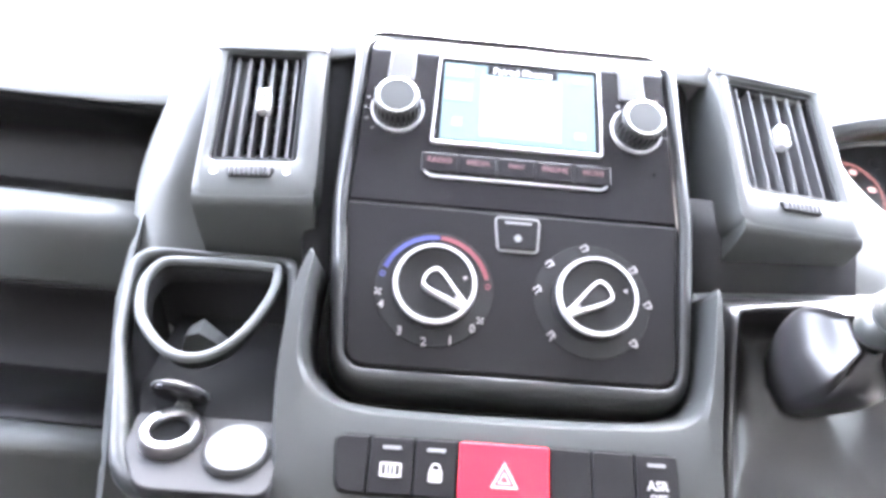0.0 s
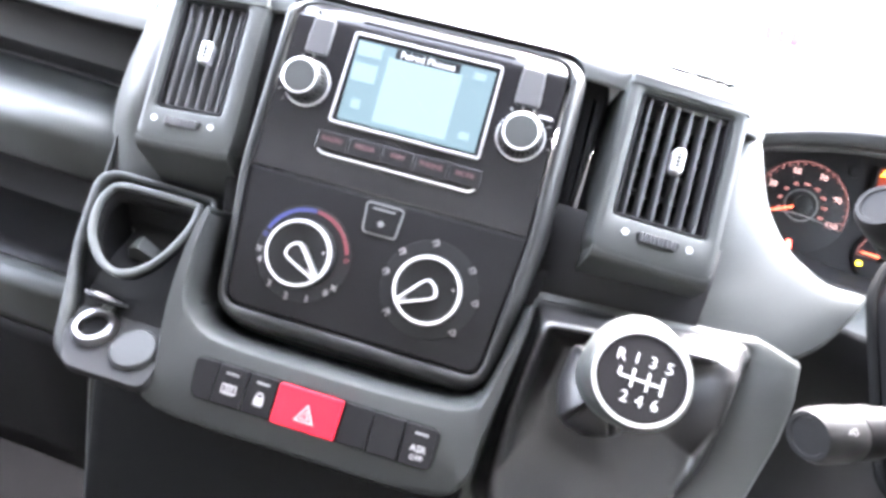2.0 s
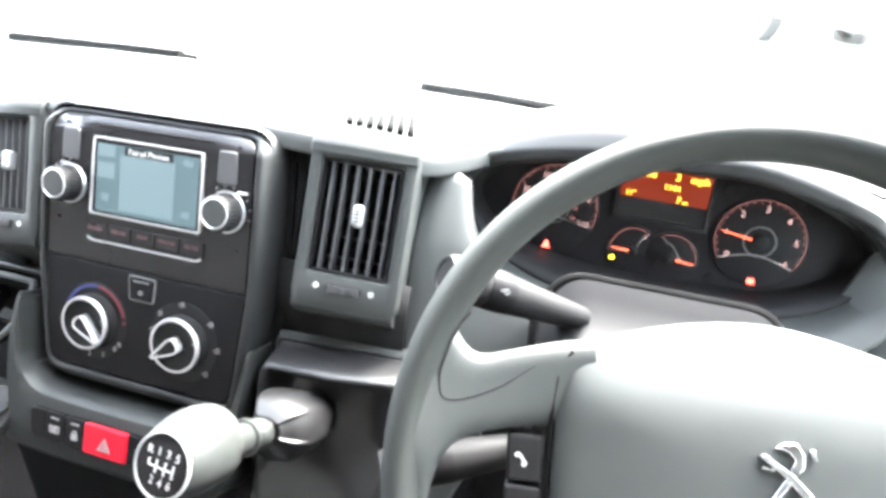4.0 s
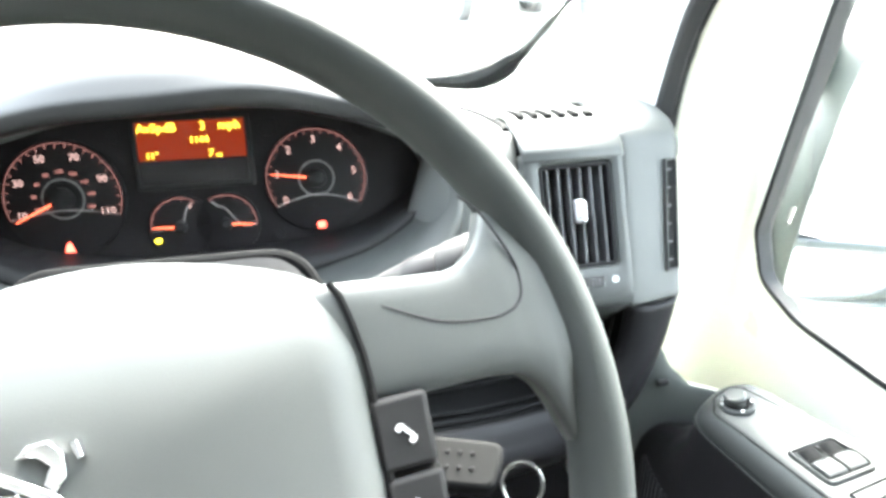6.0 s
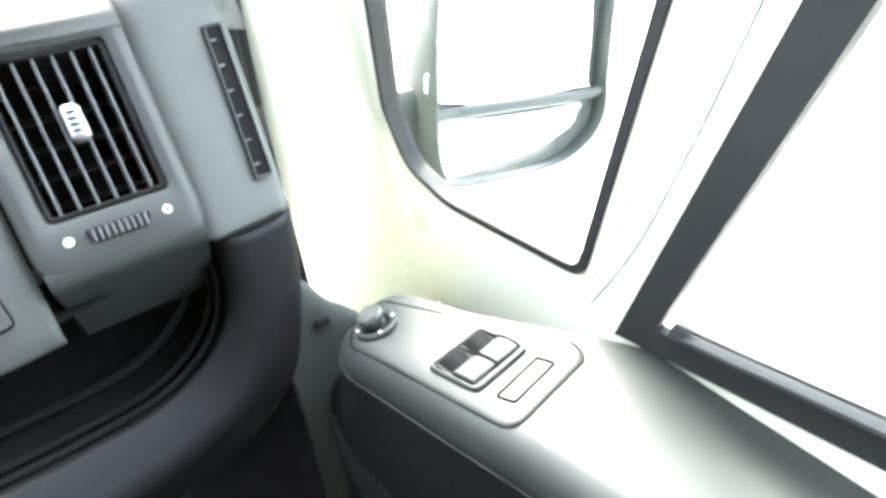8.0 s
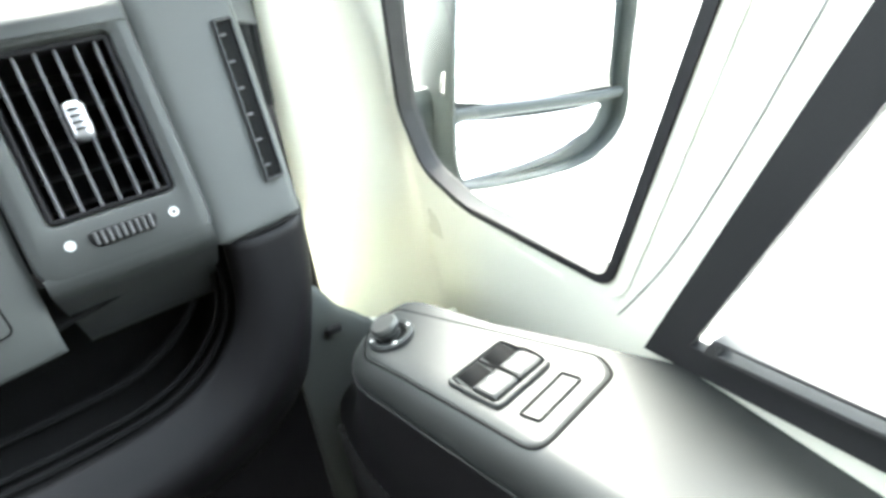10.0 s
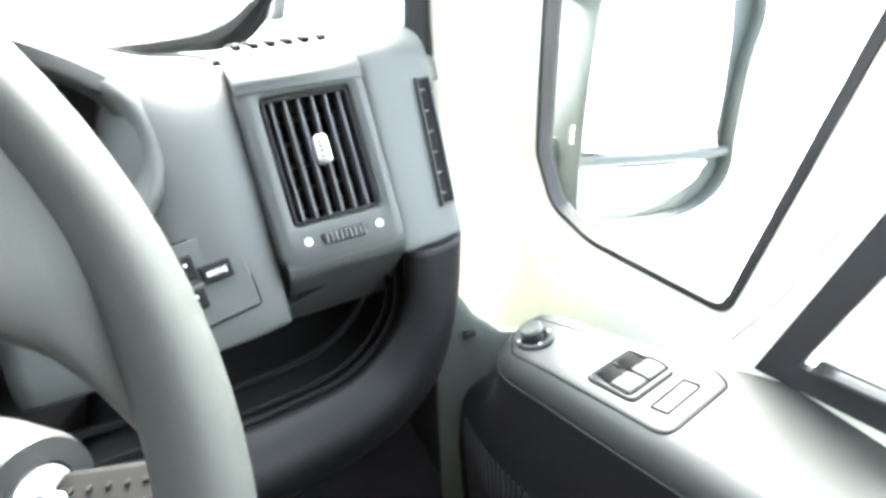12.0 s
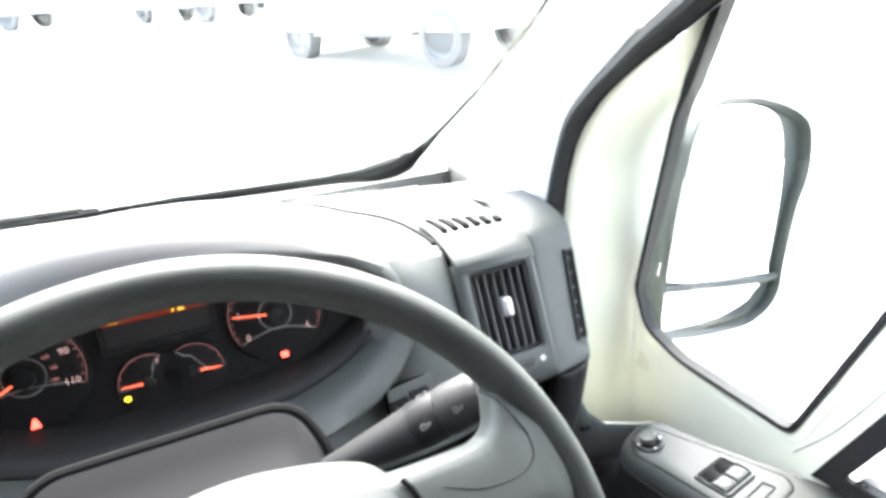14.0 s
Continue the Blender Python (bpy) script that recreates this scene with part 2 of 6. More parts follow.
MIRRORGREY = material("mirror_housing", (0.0175, 0.0212, 0.0210), 0.42, grain=0.3, spec=0.2)
# Shaded copy of the cream paint for the door's front edge.
EDGESHADE = material("shaded_cream_edge", (0.060, 0.066, 0.062), 0.5, grain=0.15, spec=0.3)
ASPHALT = material("concrete", (0.27, 0.27, 0.265), 0.9, grain=0.8, grain_scale=60, mottle=0.3, mottle_scale=0.6)
SCREEN = glowing("screen_glow", (0.56, 0.82, 0.93), 0.0118)
SCREENDARK = glowing("screen_dim", (0.42, 0.66, 0.76), 0.0095)
ORANGE = glowing("orange_glow", (1.0, 0.56, 0.05), 0.1125)
REDGLOW = glowing("red_glow", (1.0, 0.09, 0.06), 0.21)
LCDBACK = glowing("display_glow", (1.0, 0.085, 0.01), 0.0062)
AMBER = glowing("amber_glow", (1, 0.8, 0.05), 0.1050)
NEEDLE = glowing("needle_glow", (1, 0.16, 0.08), 0.0750)
SCALE = glowing("scale_glow", (1.0, 0.42, 0.38), 0.0130)
NUMBER = glowing("number_glow", (1.0, 0.62, 0.58), 0.0240)

from mathutils.bvhtree import BVHTree


# ---- outside ----
def ground():
    bm = B()
    span = [-1500, -400, -120, -60, -30, -15, -8, -4, 0, 2, 4, 6, 8, 10, 12, 14, 17, 20, 25, 32, 45, 70, 120, 400, 1500]
    rise = lambda y: float(np.interp(y, (2.5, 9.0, 22.0, 40.0), (-0.2, 0.42, 0.85, 0.95)))
    sheet(bm, [[(x, y, rise(y)) for x in span] for y in span])
    solo("ground", bm, ASPHALT, "pale dry concrete of a car park", "ground", kind="structure", thick=0.05)


ground()

# ---- cab shell ----
bm = B()
box(bm, 0.0, 0.1, 0.27, 2.2, 2.3, 0.06)
solo("floor", bm, CARPET, "black carpeted cab floor", "floor", kind="structure")
bm = B()
box(bm, 0.0, -0.55, 1.84, 2.2, 1.5, 0.05)
solo("ceiling", bm, LINING, "pale fabric roof lining", "ceiling", kind="structure")
# Unseen wall, brought forward and kept dark to cut light from behind.
bm = B()
box(bm, 0.0, -0.36, 1.05, 2.4, 0.05, 1.6)
solo("wall_rear", bm, WALLDARK, "unseen dark wall set close behind to cut fill light", "bulkhead", kind="structure")
bm = B()
box(bm, 0.0, 1.13, 0.65, 2.2, 0.05, 0.76)
solo("wall_front", bm, DARK, "dark front bulkhead under the windscreen", "bulkhead", kind="structure")


bm = B()
smooth_sheet(bm, [[(x, 1.10 - 0.1 * (x / 1.0) ** 2, 1.03), (x, 1.35, 0.98 - 0.03 * x * x), (x, 1.70, 0.86 - 0.05 * x * x), (x, 1.95, 0.62)] for x in (-1.0, -0.6, 0.0, 0.6, 1.0)], 4, 4)
solo("bonnet", bm, WHITEPAINT, "short white painted van bonnet", "bonnet", thick=0.01)


def windscreen():
    w = thing("windscreen", (0.05, 1.03, 1.07), "raked laminated windscreen with a black edge band", "windscreen", kind="structure")
    bm = B()
    rows = []
    for x in np.linspace(-0.98, 1.08, 13):
        c = ((x - 0.05) / 1.03) ** 2
        rows.append([(x, 1.06 - 0.14 * c - 0.80 * k / 6, 1.065 + 0.74 * k / 6) for k in range(7)])
    sheet(bm, rows)
    g = part("pane", bm, GLASS, w, "clear glass pane", thick=0.004)
    g.visible_shadow = False
    bm = B()
    base = spline([(-0.95, 0.93, 1.075), (-0.6, 0.975, 1.08), (0.0, 1.02, 1.085), (0.5, 1.0, 1.091), (0.8, 0.972, 1.092), (0.885, 0.952, 1.097),
                   (0.925, 0.900, 1.125), (0.960, 0.832, 1.185), (0.992, 0.743, 1.264), (1.02, 0.60, 1.39), (1.05, 0.33, 1.63)], 5)
    rad = []
    for i, p in enumerate(base):
        a = math.exp(-((p[0] - 0.90) / 0.05) ** 2)
        rad.append(0.0018 + 0.0068 * min(1.0, max(0.0, (p[0] - 0.38) / 0.15)) + 0.008 * a if p[0] < 0.93 else 0.0035 + 0.006 * math.exp(-((p[0] - 0.93) / 0.018) ** 2))
    tube(bm, base, rad, 8)
    part("edge_seal", bm, BLACK, w, "black rubber windscreen seal")


windscreen()


def wiper(a, b, c):
    w = thing("wiper", b, "black wiper arm and blade at the foot of the windscreen", "wiper", "windscreen wipers")
    bm = B()
    tube(bm, spline([a, b, c], 6), 0.0105, 8, flat=1.3)
    part("blade", bm, BLACK, w)
    bm = B()
    tube(bm, [Vector(b) + Vector((0, 0.022, -0.004)), Vector(c) + Vector((0.02, 0.025, -0.006))], 0.006, 8)
    part("arm", bm, SATIN, w)


wiper((0.13, 1.080, 1.077), (0.29, 1.090, 1.074), (0.435, 1.090, 1.070))
wiper((-0.85, 1.03, 1.066), (-0.63, 1.06, 1.068), (-0.43, 1.08, 1.070))

# ---- dashboard ----
dash = thing("dashboard", (0.06, 0.6, 0.8), "moulded grey plastic van dashboard, light and shade put into its greys", "dashboard")
ST = face_frame((0.06, 0.4035, 1.0), 18.4, 0, 1.6)
CO = face_frame((0.06, 0.3974, 0.997), 21.8, 0, 1.6)
CL = face_frame((0.565, 0.617, 1.124), 17)

# top pad, back to front at stations across the cab
bm = B()
TOPS = [(-1.03, 0.52, 1.060), (-0.6, 0.50, 1.085), (-0.26, 0.50, 1.092), (-0.20, 0.490, 1.118), (-0.08, 0.470, 1.148), (0.06, 0.470, 1.156), (0.20, 0.470, 1.158),
        (0.335, 0.482, 1.150), (0.40, 0.590, 1.142), (0.48, 0.600, 1.160), (0.58, 0.600, 1.168), (0.68, 0.600, 1.158), (0.76, 0.598, 1.128), (0.80, 0.590, 1.112), (0.86, 0.600, 1.108), (0.95, 0.606, 1.109), (1.035, 0.63, 1.088)]
rows = []
for x, yf, zf in TOPS:
    c = ((x - 0.05) / 1.03) ** 2
    yb = 1.05 - 0.14 * c
    rows.append([(x, yb, 1.062), (x, yb - 0.10, 1.078 + (zf - 1.08) * 0.15), (x, (yb + yf) / 2, 1.085 + (zf - 1.085) * 0.65), (x, yf + 0.06, zf - 0.001), (x, yf + 0.012, zf), (x, yf, zf - 0.006), (x, yf - 0.004, zf - 0.02)])
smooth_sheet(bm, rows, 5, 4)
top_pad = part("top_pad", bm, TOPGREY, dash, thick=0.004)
TREES = []


def standing(ob):
    TREES.append(BVHTree.FromPolygons([v.co + ORIGIN[dash.name] for v in ob.data.vertices], [tuple(p.vertices) for p in ob.data.polygons]))


standing(top_pad)


def on_top(x, y, lift=0.0):
    """The place on the dashboard's top at (x, y), and its normal."""
    p, n, _, _ = max((tree.ray_cast(Vector((x, y, 3)), Vector((0, 0, -1))) for tree in TREES), key=lambda r: r[0].z if r[0] else -1)
    if p is None:
        p, n, _, _ = TREES[0].find_nearest(Vector((x, y, 1.15)))
    n = n if n.z > 0 else -n
    return p + n * lift, n


# seam line across the top
for pts in ([(-0.25, 0.66), (-0.235, 0.632), (-0.19, 0.630), (-0.106, 0.638), (0.071, 0.656)], [(0.30, 0.79), (0.45, 0.80), (0.60, 0.805), (0.70, 0.805), (0.76, 0.790), (0.81, 0.755), (0.838, 0.70), (0.848, 0.645), (0.850, 0.612)]):
    bm = B()
    tube(bm, [on_top(x, y, 0.0008)[0] for x, y in spline(pts, 8)], 0.0032 if pts[0][0] > 0 else 0.0018, 6)
    part("seam", bm, BLACK, dash)


# stack surround: a frame round radio and heater panel that rolls away to the back
bm = B()
outer = rpoly([(-0.127, -0.149), (0.130, -0.149), (0.146, 0.0), (0.140, 0.165), (-0.140, 0.165), (-0.142, 0.0)], [0.040, 0.040, 0.3, 0.030, 0.030, 0.3], 7)
inner = rpoly([(-0.1145, -0.1268), (0.1160, -0.1268), (0.1268, -0.003), (0.125, 0.154), (-0.125, 0.154), (-0.1280, -0.003)], [0.016, 0.016, 0.3, 0.022, 0.022, 0.3], 7)
prof = spline([(0.0, 0.001), (0.03, 0.0075), (0.12, 0.0092), (0.35, 0.0085), (0.62, 0.002), (0.84, -0.012), (0.96, -0.030), (1.0, -0.075)], 2)
loops(bm, [[(a[0] + (b[0] - a[0]) * t, a[1] + (b[1] - a[1]) * t, w) for a, b in zip(inner, outer)] for t, w in prof], ST, False, False)
flat = ST.inverted()
for v in bm.verts:
    q = flat @ v.co
    if q.y > 0.138 and q.z > 0:
        q.z -= (q.y - 0.138) * 0.8
        v.co = ST @ q
part("stack_surround", bm, STACKG, dash, thick=0.002, sharp=60)
# Flank is blackened to give the shaded gap beside the stack.
bm = B()
flank = rpoly([(-0.146, -0.12), (0.134, -0.12), (0.156, 0.0), (0.165, 0.168), (-0.165, 0.168), (-0.170, 0.0)], [0.045, 0.045, 0.3, 0.035, 0.035, 0.3], 7)
holed(bm, flank, inset(outer, 0.002), ST, -0.10, -0.026, 0.01)
part("stack_flank", bm, BLACK, dash)

# console face below: lip that cradles the stack, row of switches
LIN = spline([(-0.1405, -0.052), (-0.1415, -0.066), (-0.1420, -0.09), (-0.138, -0.122), (-0.120, -0.1435), (-0.085, -0.1500), (0.0, -0.1505), (0.085, -0.1480), (0.115, -0.1420), (0.127, -0.125), (0.134, -0.095), (0.139, -0.07), (0.142, -0.055)], 5)
LOUT = spline([(-0.1450, -0.046), (-0.1500, -0.060), (-0.1545, -0.095), (-0.154, -0.14), (-0.148, -0.19), (-0.142, -0.222), (0.0, -0.225), (0.10, -0.222), (0.128, -0.205), (0.132, -0.17), (0.140, -0.115), (0.1445, -0.075), (0.1445, -0.052)], 5)
LBOT = [(u * 0.97, v - 0.012 if v < -0.18 else v) for u, v in LOUT]
bm = B()
rows = [[(u * 0.97, v + (0.006 if v < -0.13 else 0), -0.050) for u, v in LIN], [(u * 0.99, v + (0.002 if v < -0.13 else 0), -0.004) for u, v in LIN], [(u, v, 0.008) for u, v in LIN]]
for t, w in ((0.06, 0.0135), (0.16, 0.0155), (0.5, 0.0150), (0.88, 0.0145), (0.96, 0.0115), (1.0, 0.004)):
    rows.append([(a[0] + (b[0] - a[0]) * t, a[1] + (b[1] - a[1]) * t, w) for a, b in zip(LIN, LOUT)])
rows.append([(u, v, -0.05) for u, v in LBOT])
sheet(bm, [[CO @ Vector(p) for p in r] for r in rows])
part("console_face", bm, CONSOLEG, dash, "grey console face cradling the stack", thick=0.002)

bm = B()
box(bm, 0.02, 0.45, 0.545, 0.40, 0.18, 0.47, bev=0.02)
part("console_lower", bm, BLACK, dash, "dark lower console")


def vent(name, M, w, h, slats, rungs, pod, parent_label, chin=True, knob=True):
    v = thing(name, M @ Vector((0, 0, 0)), parent_label, "air vent", "dashboard air vents")
    bm = B()
    op = rpoly([(-w / 2, -h / 2), (w / 2, -h / 2), (w / 2, h / 2), (-w / 2, h / 2)], 0.004, 6)
    holed(bm, rpoly(pod, [0.015, 0.015, 0.010, 0.010], 6), op, M, -0.07, 0.010, 0.0065)
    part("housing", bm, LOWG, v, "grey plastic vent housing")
    bm = B()
    box(bm, 0, 0, -0.058, w + 0.006, h + 0.006, 0.01, M)
    part("duct", bm, BLACK, v, "black duct behind the slats")
    bm = B()
    holed(bm, inset(op, 0.0), inset(op, 0.0028), M, -0.01, 0.006, 0.001)
    part("opening_frame", bm, SATIN, v)
    for i in range(slats):
        u = -w / 2 + (i + 0.75) * w / (slats + 0.5)
        bm = B()
        box(bm, u, 0, -0.004, 0.0019, h - 0.004, 0.016, M, 0.0008)
        part("slat", bm, SLAT, v)
    for i in range(rungs):
        y = -h / 2 + (i + 0.6) * h / (rungs + 0.2)
        bm = B()
        box(bm, 0, y, -0.028, w - 0.003, 0.0016, 0.014, M)
        part("louvre", bm, DARK, v)
    if knob:
        bm = B()
        prism(bm, rect(0.002, 0.004, 0.0110, 0.022, 0.0045), M, 0.0, 0.011, 0.0042)
        tab = part("slider", bm, SILVER, v, "silver slider tab")
        for k in range(4):
            bm = B()
            box(bm, 0.002, -0.0015 + 0.0036 * k, 0.0112, 0.0070, 0.0012, 0.0016, M, 0.0004)
            part("rib", bm, SATIN, tab)
        y = -h / 2 - 0.014
        bm = B()
        prism(bm, rpoly([(-0.016, y - 0.0045), (0.016, y - 0.0045), (0.0195, y + 0.005), (-0.0195, y + 0.005)], 0.004), M, 0.005, 0.0112, 0.001)
        wh = part("thumbwheel", bm, DARK, v, "ribbed black thumbwheel")
        for k in range(9):
            bm = B()
            box(bm, -0.0144 + 0.0036 * k, y, 0.012, 0.0019, 0.0075, 0.0034, M, 0.0006)
            part("rib", bm, SLAT, wh)
        for s, r in ((-1, 0.0028), (1, 0.0028)):
            bm = B()
            if s < 0:
                prism(bm, circle(s * 0.0275, y + 0.001, r, 16), M, 0.0095, 0.0105)
            else:
                holed(bm, circle(s * 0.0275, y + 0.001, r, 16), circle(s * 0.0275, y + 0.001, r * 0.45, 16), M, 0.0095, 0.0105)
            part("mark", bm, WHITEINK, v)
    return v


def podshape(w, h, l, r, t, b):
    return [(-w / 2 - l, -h / 2 - b), (w / 2 + r, -h / 2 - b), (w / 2 + r, h / 2 + t), (-w / 2 - l, h / 2 + t)]


VL = face_frame((-0.152, 0.446, 1.066), 24, 0, 6)
VC = face_frame((0.284, 0.447, 1.0865), 24.5, 7, -1.4)
VR = face_frame((0.903, 0.552, 1.043), 25, 3, 0)
vent("air_vent", VL, 0.064, 0.108, 6, 5, podshape(0.064, 0.108, 0.012, 0.020, 0.012, 0.036), "grey passenger side dashboard vent with black duct")
vent("air_vent", VC, 0.080, 0.110, 6, 5, podshape(0.080, 0.110, 0.014, 0.014, 0.014, 0.036), "grey vent beside the radio with silver tab")
vent("air_vent", VR, 0.066, 0.093, 6, 5, podshape(0.066, 0.093, 0.016, 0.014, 0.014, 0.032), "grey driver side dashboard vent with silver tab")


def chin(M, w, h, l, r, b, drop, back):
    """The apron that rolls away under a vent."""
    bm = B()
    y = -h / 2 - b
    prof = spline([(y + 0.004, 0.0085), (y - 0.002, 0.0075), (y - drop * 0.22, -0.001), (y - drop * 0.6, -back * 0.55), (y - drop, -back)], 4) + [(y - drop, -0.10), (y + 0.02, -0.10)]
    x0, x1 = -w / 2 - l + 0.001, w / 2 + r - 0.001
    loops(bm, [[(x0 + (x1 - x0) * t + (0.0025 if k == 0 else -0.0025 if k == 4 else 0), a, b2 - (0.003 if k in (0, 4) else 0)) for a, b2 in prof] for k, t in enumerate((0, 0.02, 0.5, 0.98, 1))], M)
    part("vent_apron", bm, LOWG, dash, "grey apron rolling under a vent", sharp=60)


def hood(M, w, h, l, r, t, rise, back):
    """The roll from a vent's face on to the top of the dashboard."""
    bm = B()
    x0, x1, y = -w / 2 - l, w / 2 + r, h / 2 + t
    rows = []
    for k in (0.0, 0.03, 0.5, 0.97, 1.0):
        e = 0.0025 if k in (0.0, 1.0) else 0.0
        foot = [M @ Vector((x0 + (x1 - x0) * k, y - 0.010 + q * 0.010, 0.0104 - e - 0.0006 * q * q)) for q in (0, 0.5, 1)]
        p = foot[-1]
        foot += [Vector((p.x, p.y + back * 0.10, p.z + rise * 0.50)), Vector((p.x, p.y + back * 0.32, p.z + rise * 0.86)), Vector((p.x, p.y + back * 0.65, p.z + rise)), Vector((p.x, p.y + back, p.z + rise * 0.55))]
        rows.append(spline([tuple(q) for q in foot], 3))
    sheet(bm, rows)
    standing(part("vent_hood", bm, LOWG, dash, "grey panel rolling over the top of a vent", thick=0.002, sharp=60))


hood(VL, 0.064, 0.108, 0.012, 0.020, 0.012, 0.012, 0.08)
hood(VC, 0.080, 0.110, 0.014, 0.014, 0.014, 0.014, 0.11)
hood(VR, 0.066, 0.093, 0.016, 0.014, 0.014, 0.014, 0.115)
chin(VL, 0.064, 0.108, 0.012, 0.020, 0.034, 0.040, 0.078)
chin(VC, 0.080, 0.110, 0.014, 0.014, 0.034, 0.036, 0.085)
chin(VR, 0.066, 0.093, 0.016, 0.014, 0.030, 0.044, 0.085)
# Black backing added behind the side vent to stop a light leak.
bm = B()
box(bm, 0.88, 0.645, 1.01, 0.16, 0.03, 0.15)
part("leak_backing", bm, BLACK, dash)


# ---- radio ----
def radio():
    r = thing("radio", ST @ Vector((0, 0.078, 0)), "gloss black touchscreen radio with two rotary knobs, switched on", "radio")

    def bend(v):
        return 0.006 - 0.009 * max(0.0, (v - 0.130) / 0.023) ** 2

    bm = B()
    rows = []
    for v in (-0.0018, 0.04, 0.09, 0.120, 0.130, 0.135, 0.139, 0.143, 0.147, 0.150, 0.153):
        half = 0.1262 - 0.018 * (v + 0.0018) / 0.155 * 0.16 - 0.020 * (1 - math.sqrt(max(0.0, 1 - max(0.0, (v - 0.133) / 0.0201) ** 2)))
        rows.append([ST @ Vector((u * half - 0.0003, v, bend(v) - (0.004 if abs(u) > 0.99 else 0.0))) for u in (-1, -0.985, -0.6, -0.2, 0.2, 0.6, 0.985, 1)])
    rows.insert(0, [p - ST.to_3x3().col[2] * 0.02 for p in rows[0]])
    sheet(bm, rows)
    part("faceplate", bm, GLOSS, r, thick=0.004, sharp=60)
    bm = B()
    holed(bm, rpoly([(-0.0688, 0.0497), (0.0683, 0.0497), (0.0675, 0.1318), (-0.0660, 0.1318)], 0.004), rpoly([(-0.0668, 0.0517), (0.0663, 0.0517), (0.0655, 0.1300), (-0.0640, 0.1300)], 0.002), ST, 0.004, 0.0088, 0.0008)
    part("screen_frame", bm, SILVER, r, "silver screen frame")
    bm = B()
    box(bm, 0.0005, 0.0910, 0.0056, 0.1310, 0.0785, 0.003, ST)
    part("screen_border", bm, GLOSS, r, "black screen border")
    bm = B()
    box(bm, 0.0005, 0.0900, 0.0062, 0.1240, 0.0715, 0.003, ST)
    sc = part("screen", bm, SCREENDARK, r, "lit pale blue screen")
    for nm, cx, cy, w, h, mt in (("tile", 0.002, 0.0875, 0.066, 0.058, SCREEN), ("tile", -0.049, 0.1185, 0.022, 0.012, SCREEN), ("tile", -0.049, 0.098, 0.022, 0.016, SCREEN),
                                 ("tile", -0.049, 0.070, 0.008, 0.008, SCREEN), ("tile", 0.050, 0.1185, 0.010, 0.006, SCREEN), ("tile", 0.050, 0.066, 0.009, 0.006, SCREEN)):
        bm = B()
        box(bm, cx, cy, 0.0083, w, h, 0.0006, ST, 0.0002)
        part(nm, bm, mt, sc)
    bm = B()
    box(bm, 0.003, 0.1205, 0.0083, 0.058, 0.009, 0.0005, ST)
    part("title_bar", bm, GLOSS, sc)
    word("title", "Paired Phones", 0.0085, at(ST, 0.003, 0.1205, 0.0088), WHITEINK, sc, 0.0001)
    for s in (-1, 1):
        u, v = s * 0.0965, 0.0775
        K = at(ST, u, v) @ Matrix.Scale(0.93, 4)
        k = B()
        lathe(k, [(0.0215, 0.004), (0.0215, 0.009), (0.0195, 0.010), (0.0185, 0.026), (0.0165, 0.0285), (0.013, 0.029), (0.0125, 0.0275), (0.0, 0.0275)], K, 36, True, False)
        kn = part("knob", k, STACKG, r, "dark grey rotary knob with a silver ring")
        k = B()
        lathe(k, [(0.0166, 0.0276), (0.0164, 0.0290), (0.0154, 0.0295), (0.0148, 0.0288)], K, 36, False, False)
        part("cap_ring", k, SILVER, kn, "silver cap ring")
        k = B()
        lathe(k, [(0.0150, 0.0280), (0.0146, 0.0290), (0.0, 0.0293)], K, 36, True, False)
        part("cap", k, LOWG, kn, "grey cap")
        k = B()
        lathe(k, [(0.0222, 0.005), (0.0228, 0.0080), (0.0220, 0.0095), (0.0210, 0.0095), (0.0205, 0.005)], K, 36, False, False)
        part("ring", k, SILVER, kn, "silver ring")
        for j in range(26):
            a = 2 * math.pi * j / 26
            g = B()
            box(g, 0.0190 * math.cos(a), 0.0190 * math.sin(a), 0.018, 0.0016, 0.0016, 0.014, K)
            part("ridge", g, SATIN, kn)
        bm = B()
        prism(bm, rpoly([(s * 0.0955 - 0.012, 0.104), (s * 0.0955 + 0.010, 0.104), (s * 0.0945 + 0.009, 0.137), (s * 0.0945 - 0.011, 0.137)], 0.004), ST, 0.002, 0.0080, 0.0015)
        part("side_button", bm, SLAT, r, "tall pale grey double button")
        for j in range(7):
            a = radians(90 + s * (-100 + 22 * j)) if s > 0 else radians(90 + 100 - 22 * j + 35)
            g = B()
            box(g, 0.0275, 0, 0.0062, 0.0030, 0.0010 + 0.00025 * j, 0.0012, at(K, 0, 0, 0, math.degrees(a)))
            part("tick", g, GREYINK, r)
        bm = B()
        box(bm, s * 0.1085 + 0.004, 0.0985, 0.0062, 0.012, 0.0022, 0.0012, ST, 0.0005)
        part("volume_mark", bm, WHITEINK, r)
        bm = B()
        prism(bm, circle(s * 0.104, 0.1420, 0.0016, 12), ST, -0.002, bend(0.142) + 0.0009)
        part("screw_hole", bm, BLACK, r)
        bm = B()
        prism(bm, circle(s * 0.110, 0.0400, 0.0016, 12), ST, 0.004, 0.0068)
        part("screw_hole", bm, BLACK, r)
    bm = B()
    box(bm, 0.006, 0.1430, bend(0.143), 0.138, 0.0024, 0.002, ST, 0.0008)
    part("disc_slot", bm, BLACK, r, "narrow disc slot")
    strip = rpoly([(-0.070, 0.0205), (0.070, 0.0205), (0.080, 0.0435), (-0.080, 0.0435)], [0.010, 0.010, 0.003, 0.003], 6)
    bm = B()
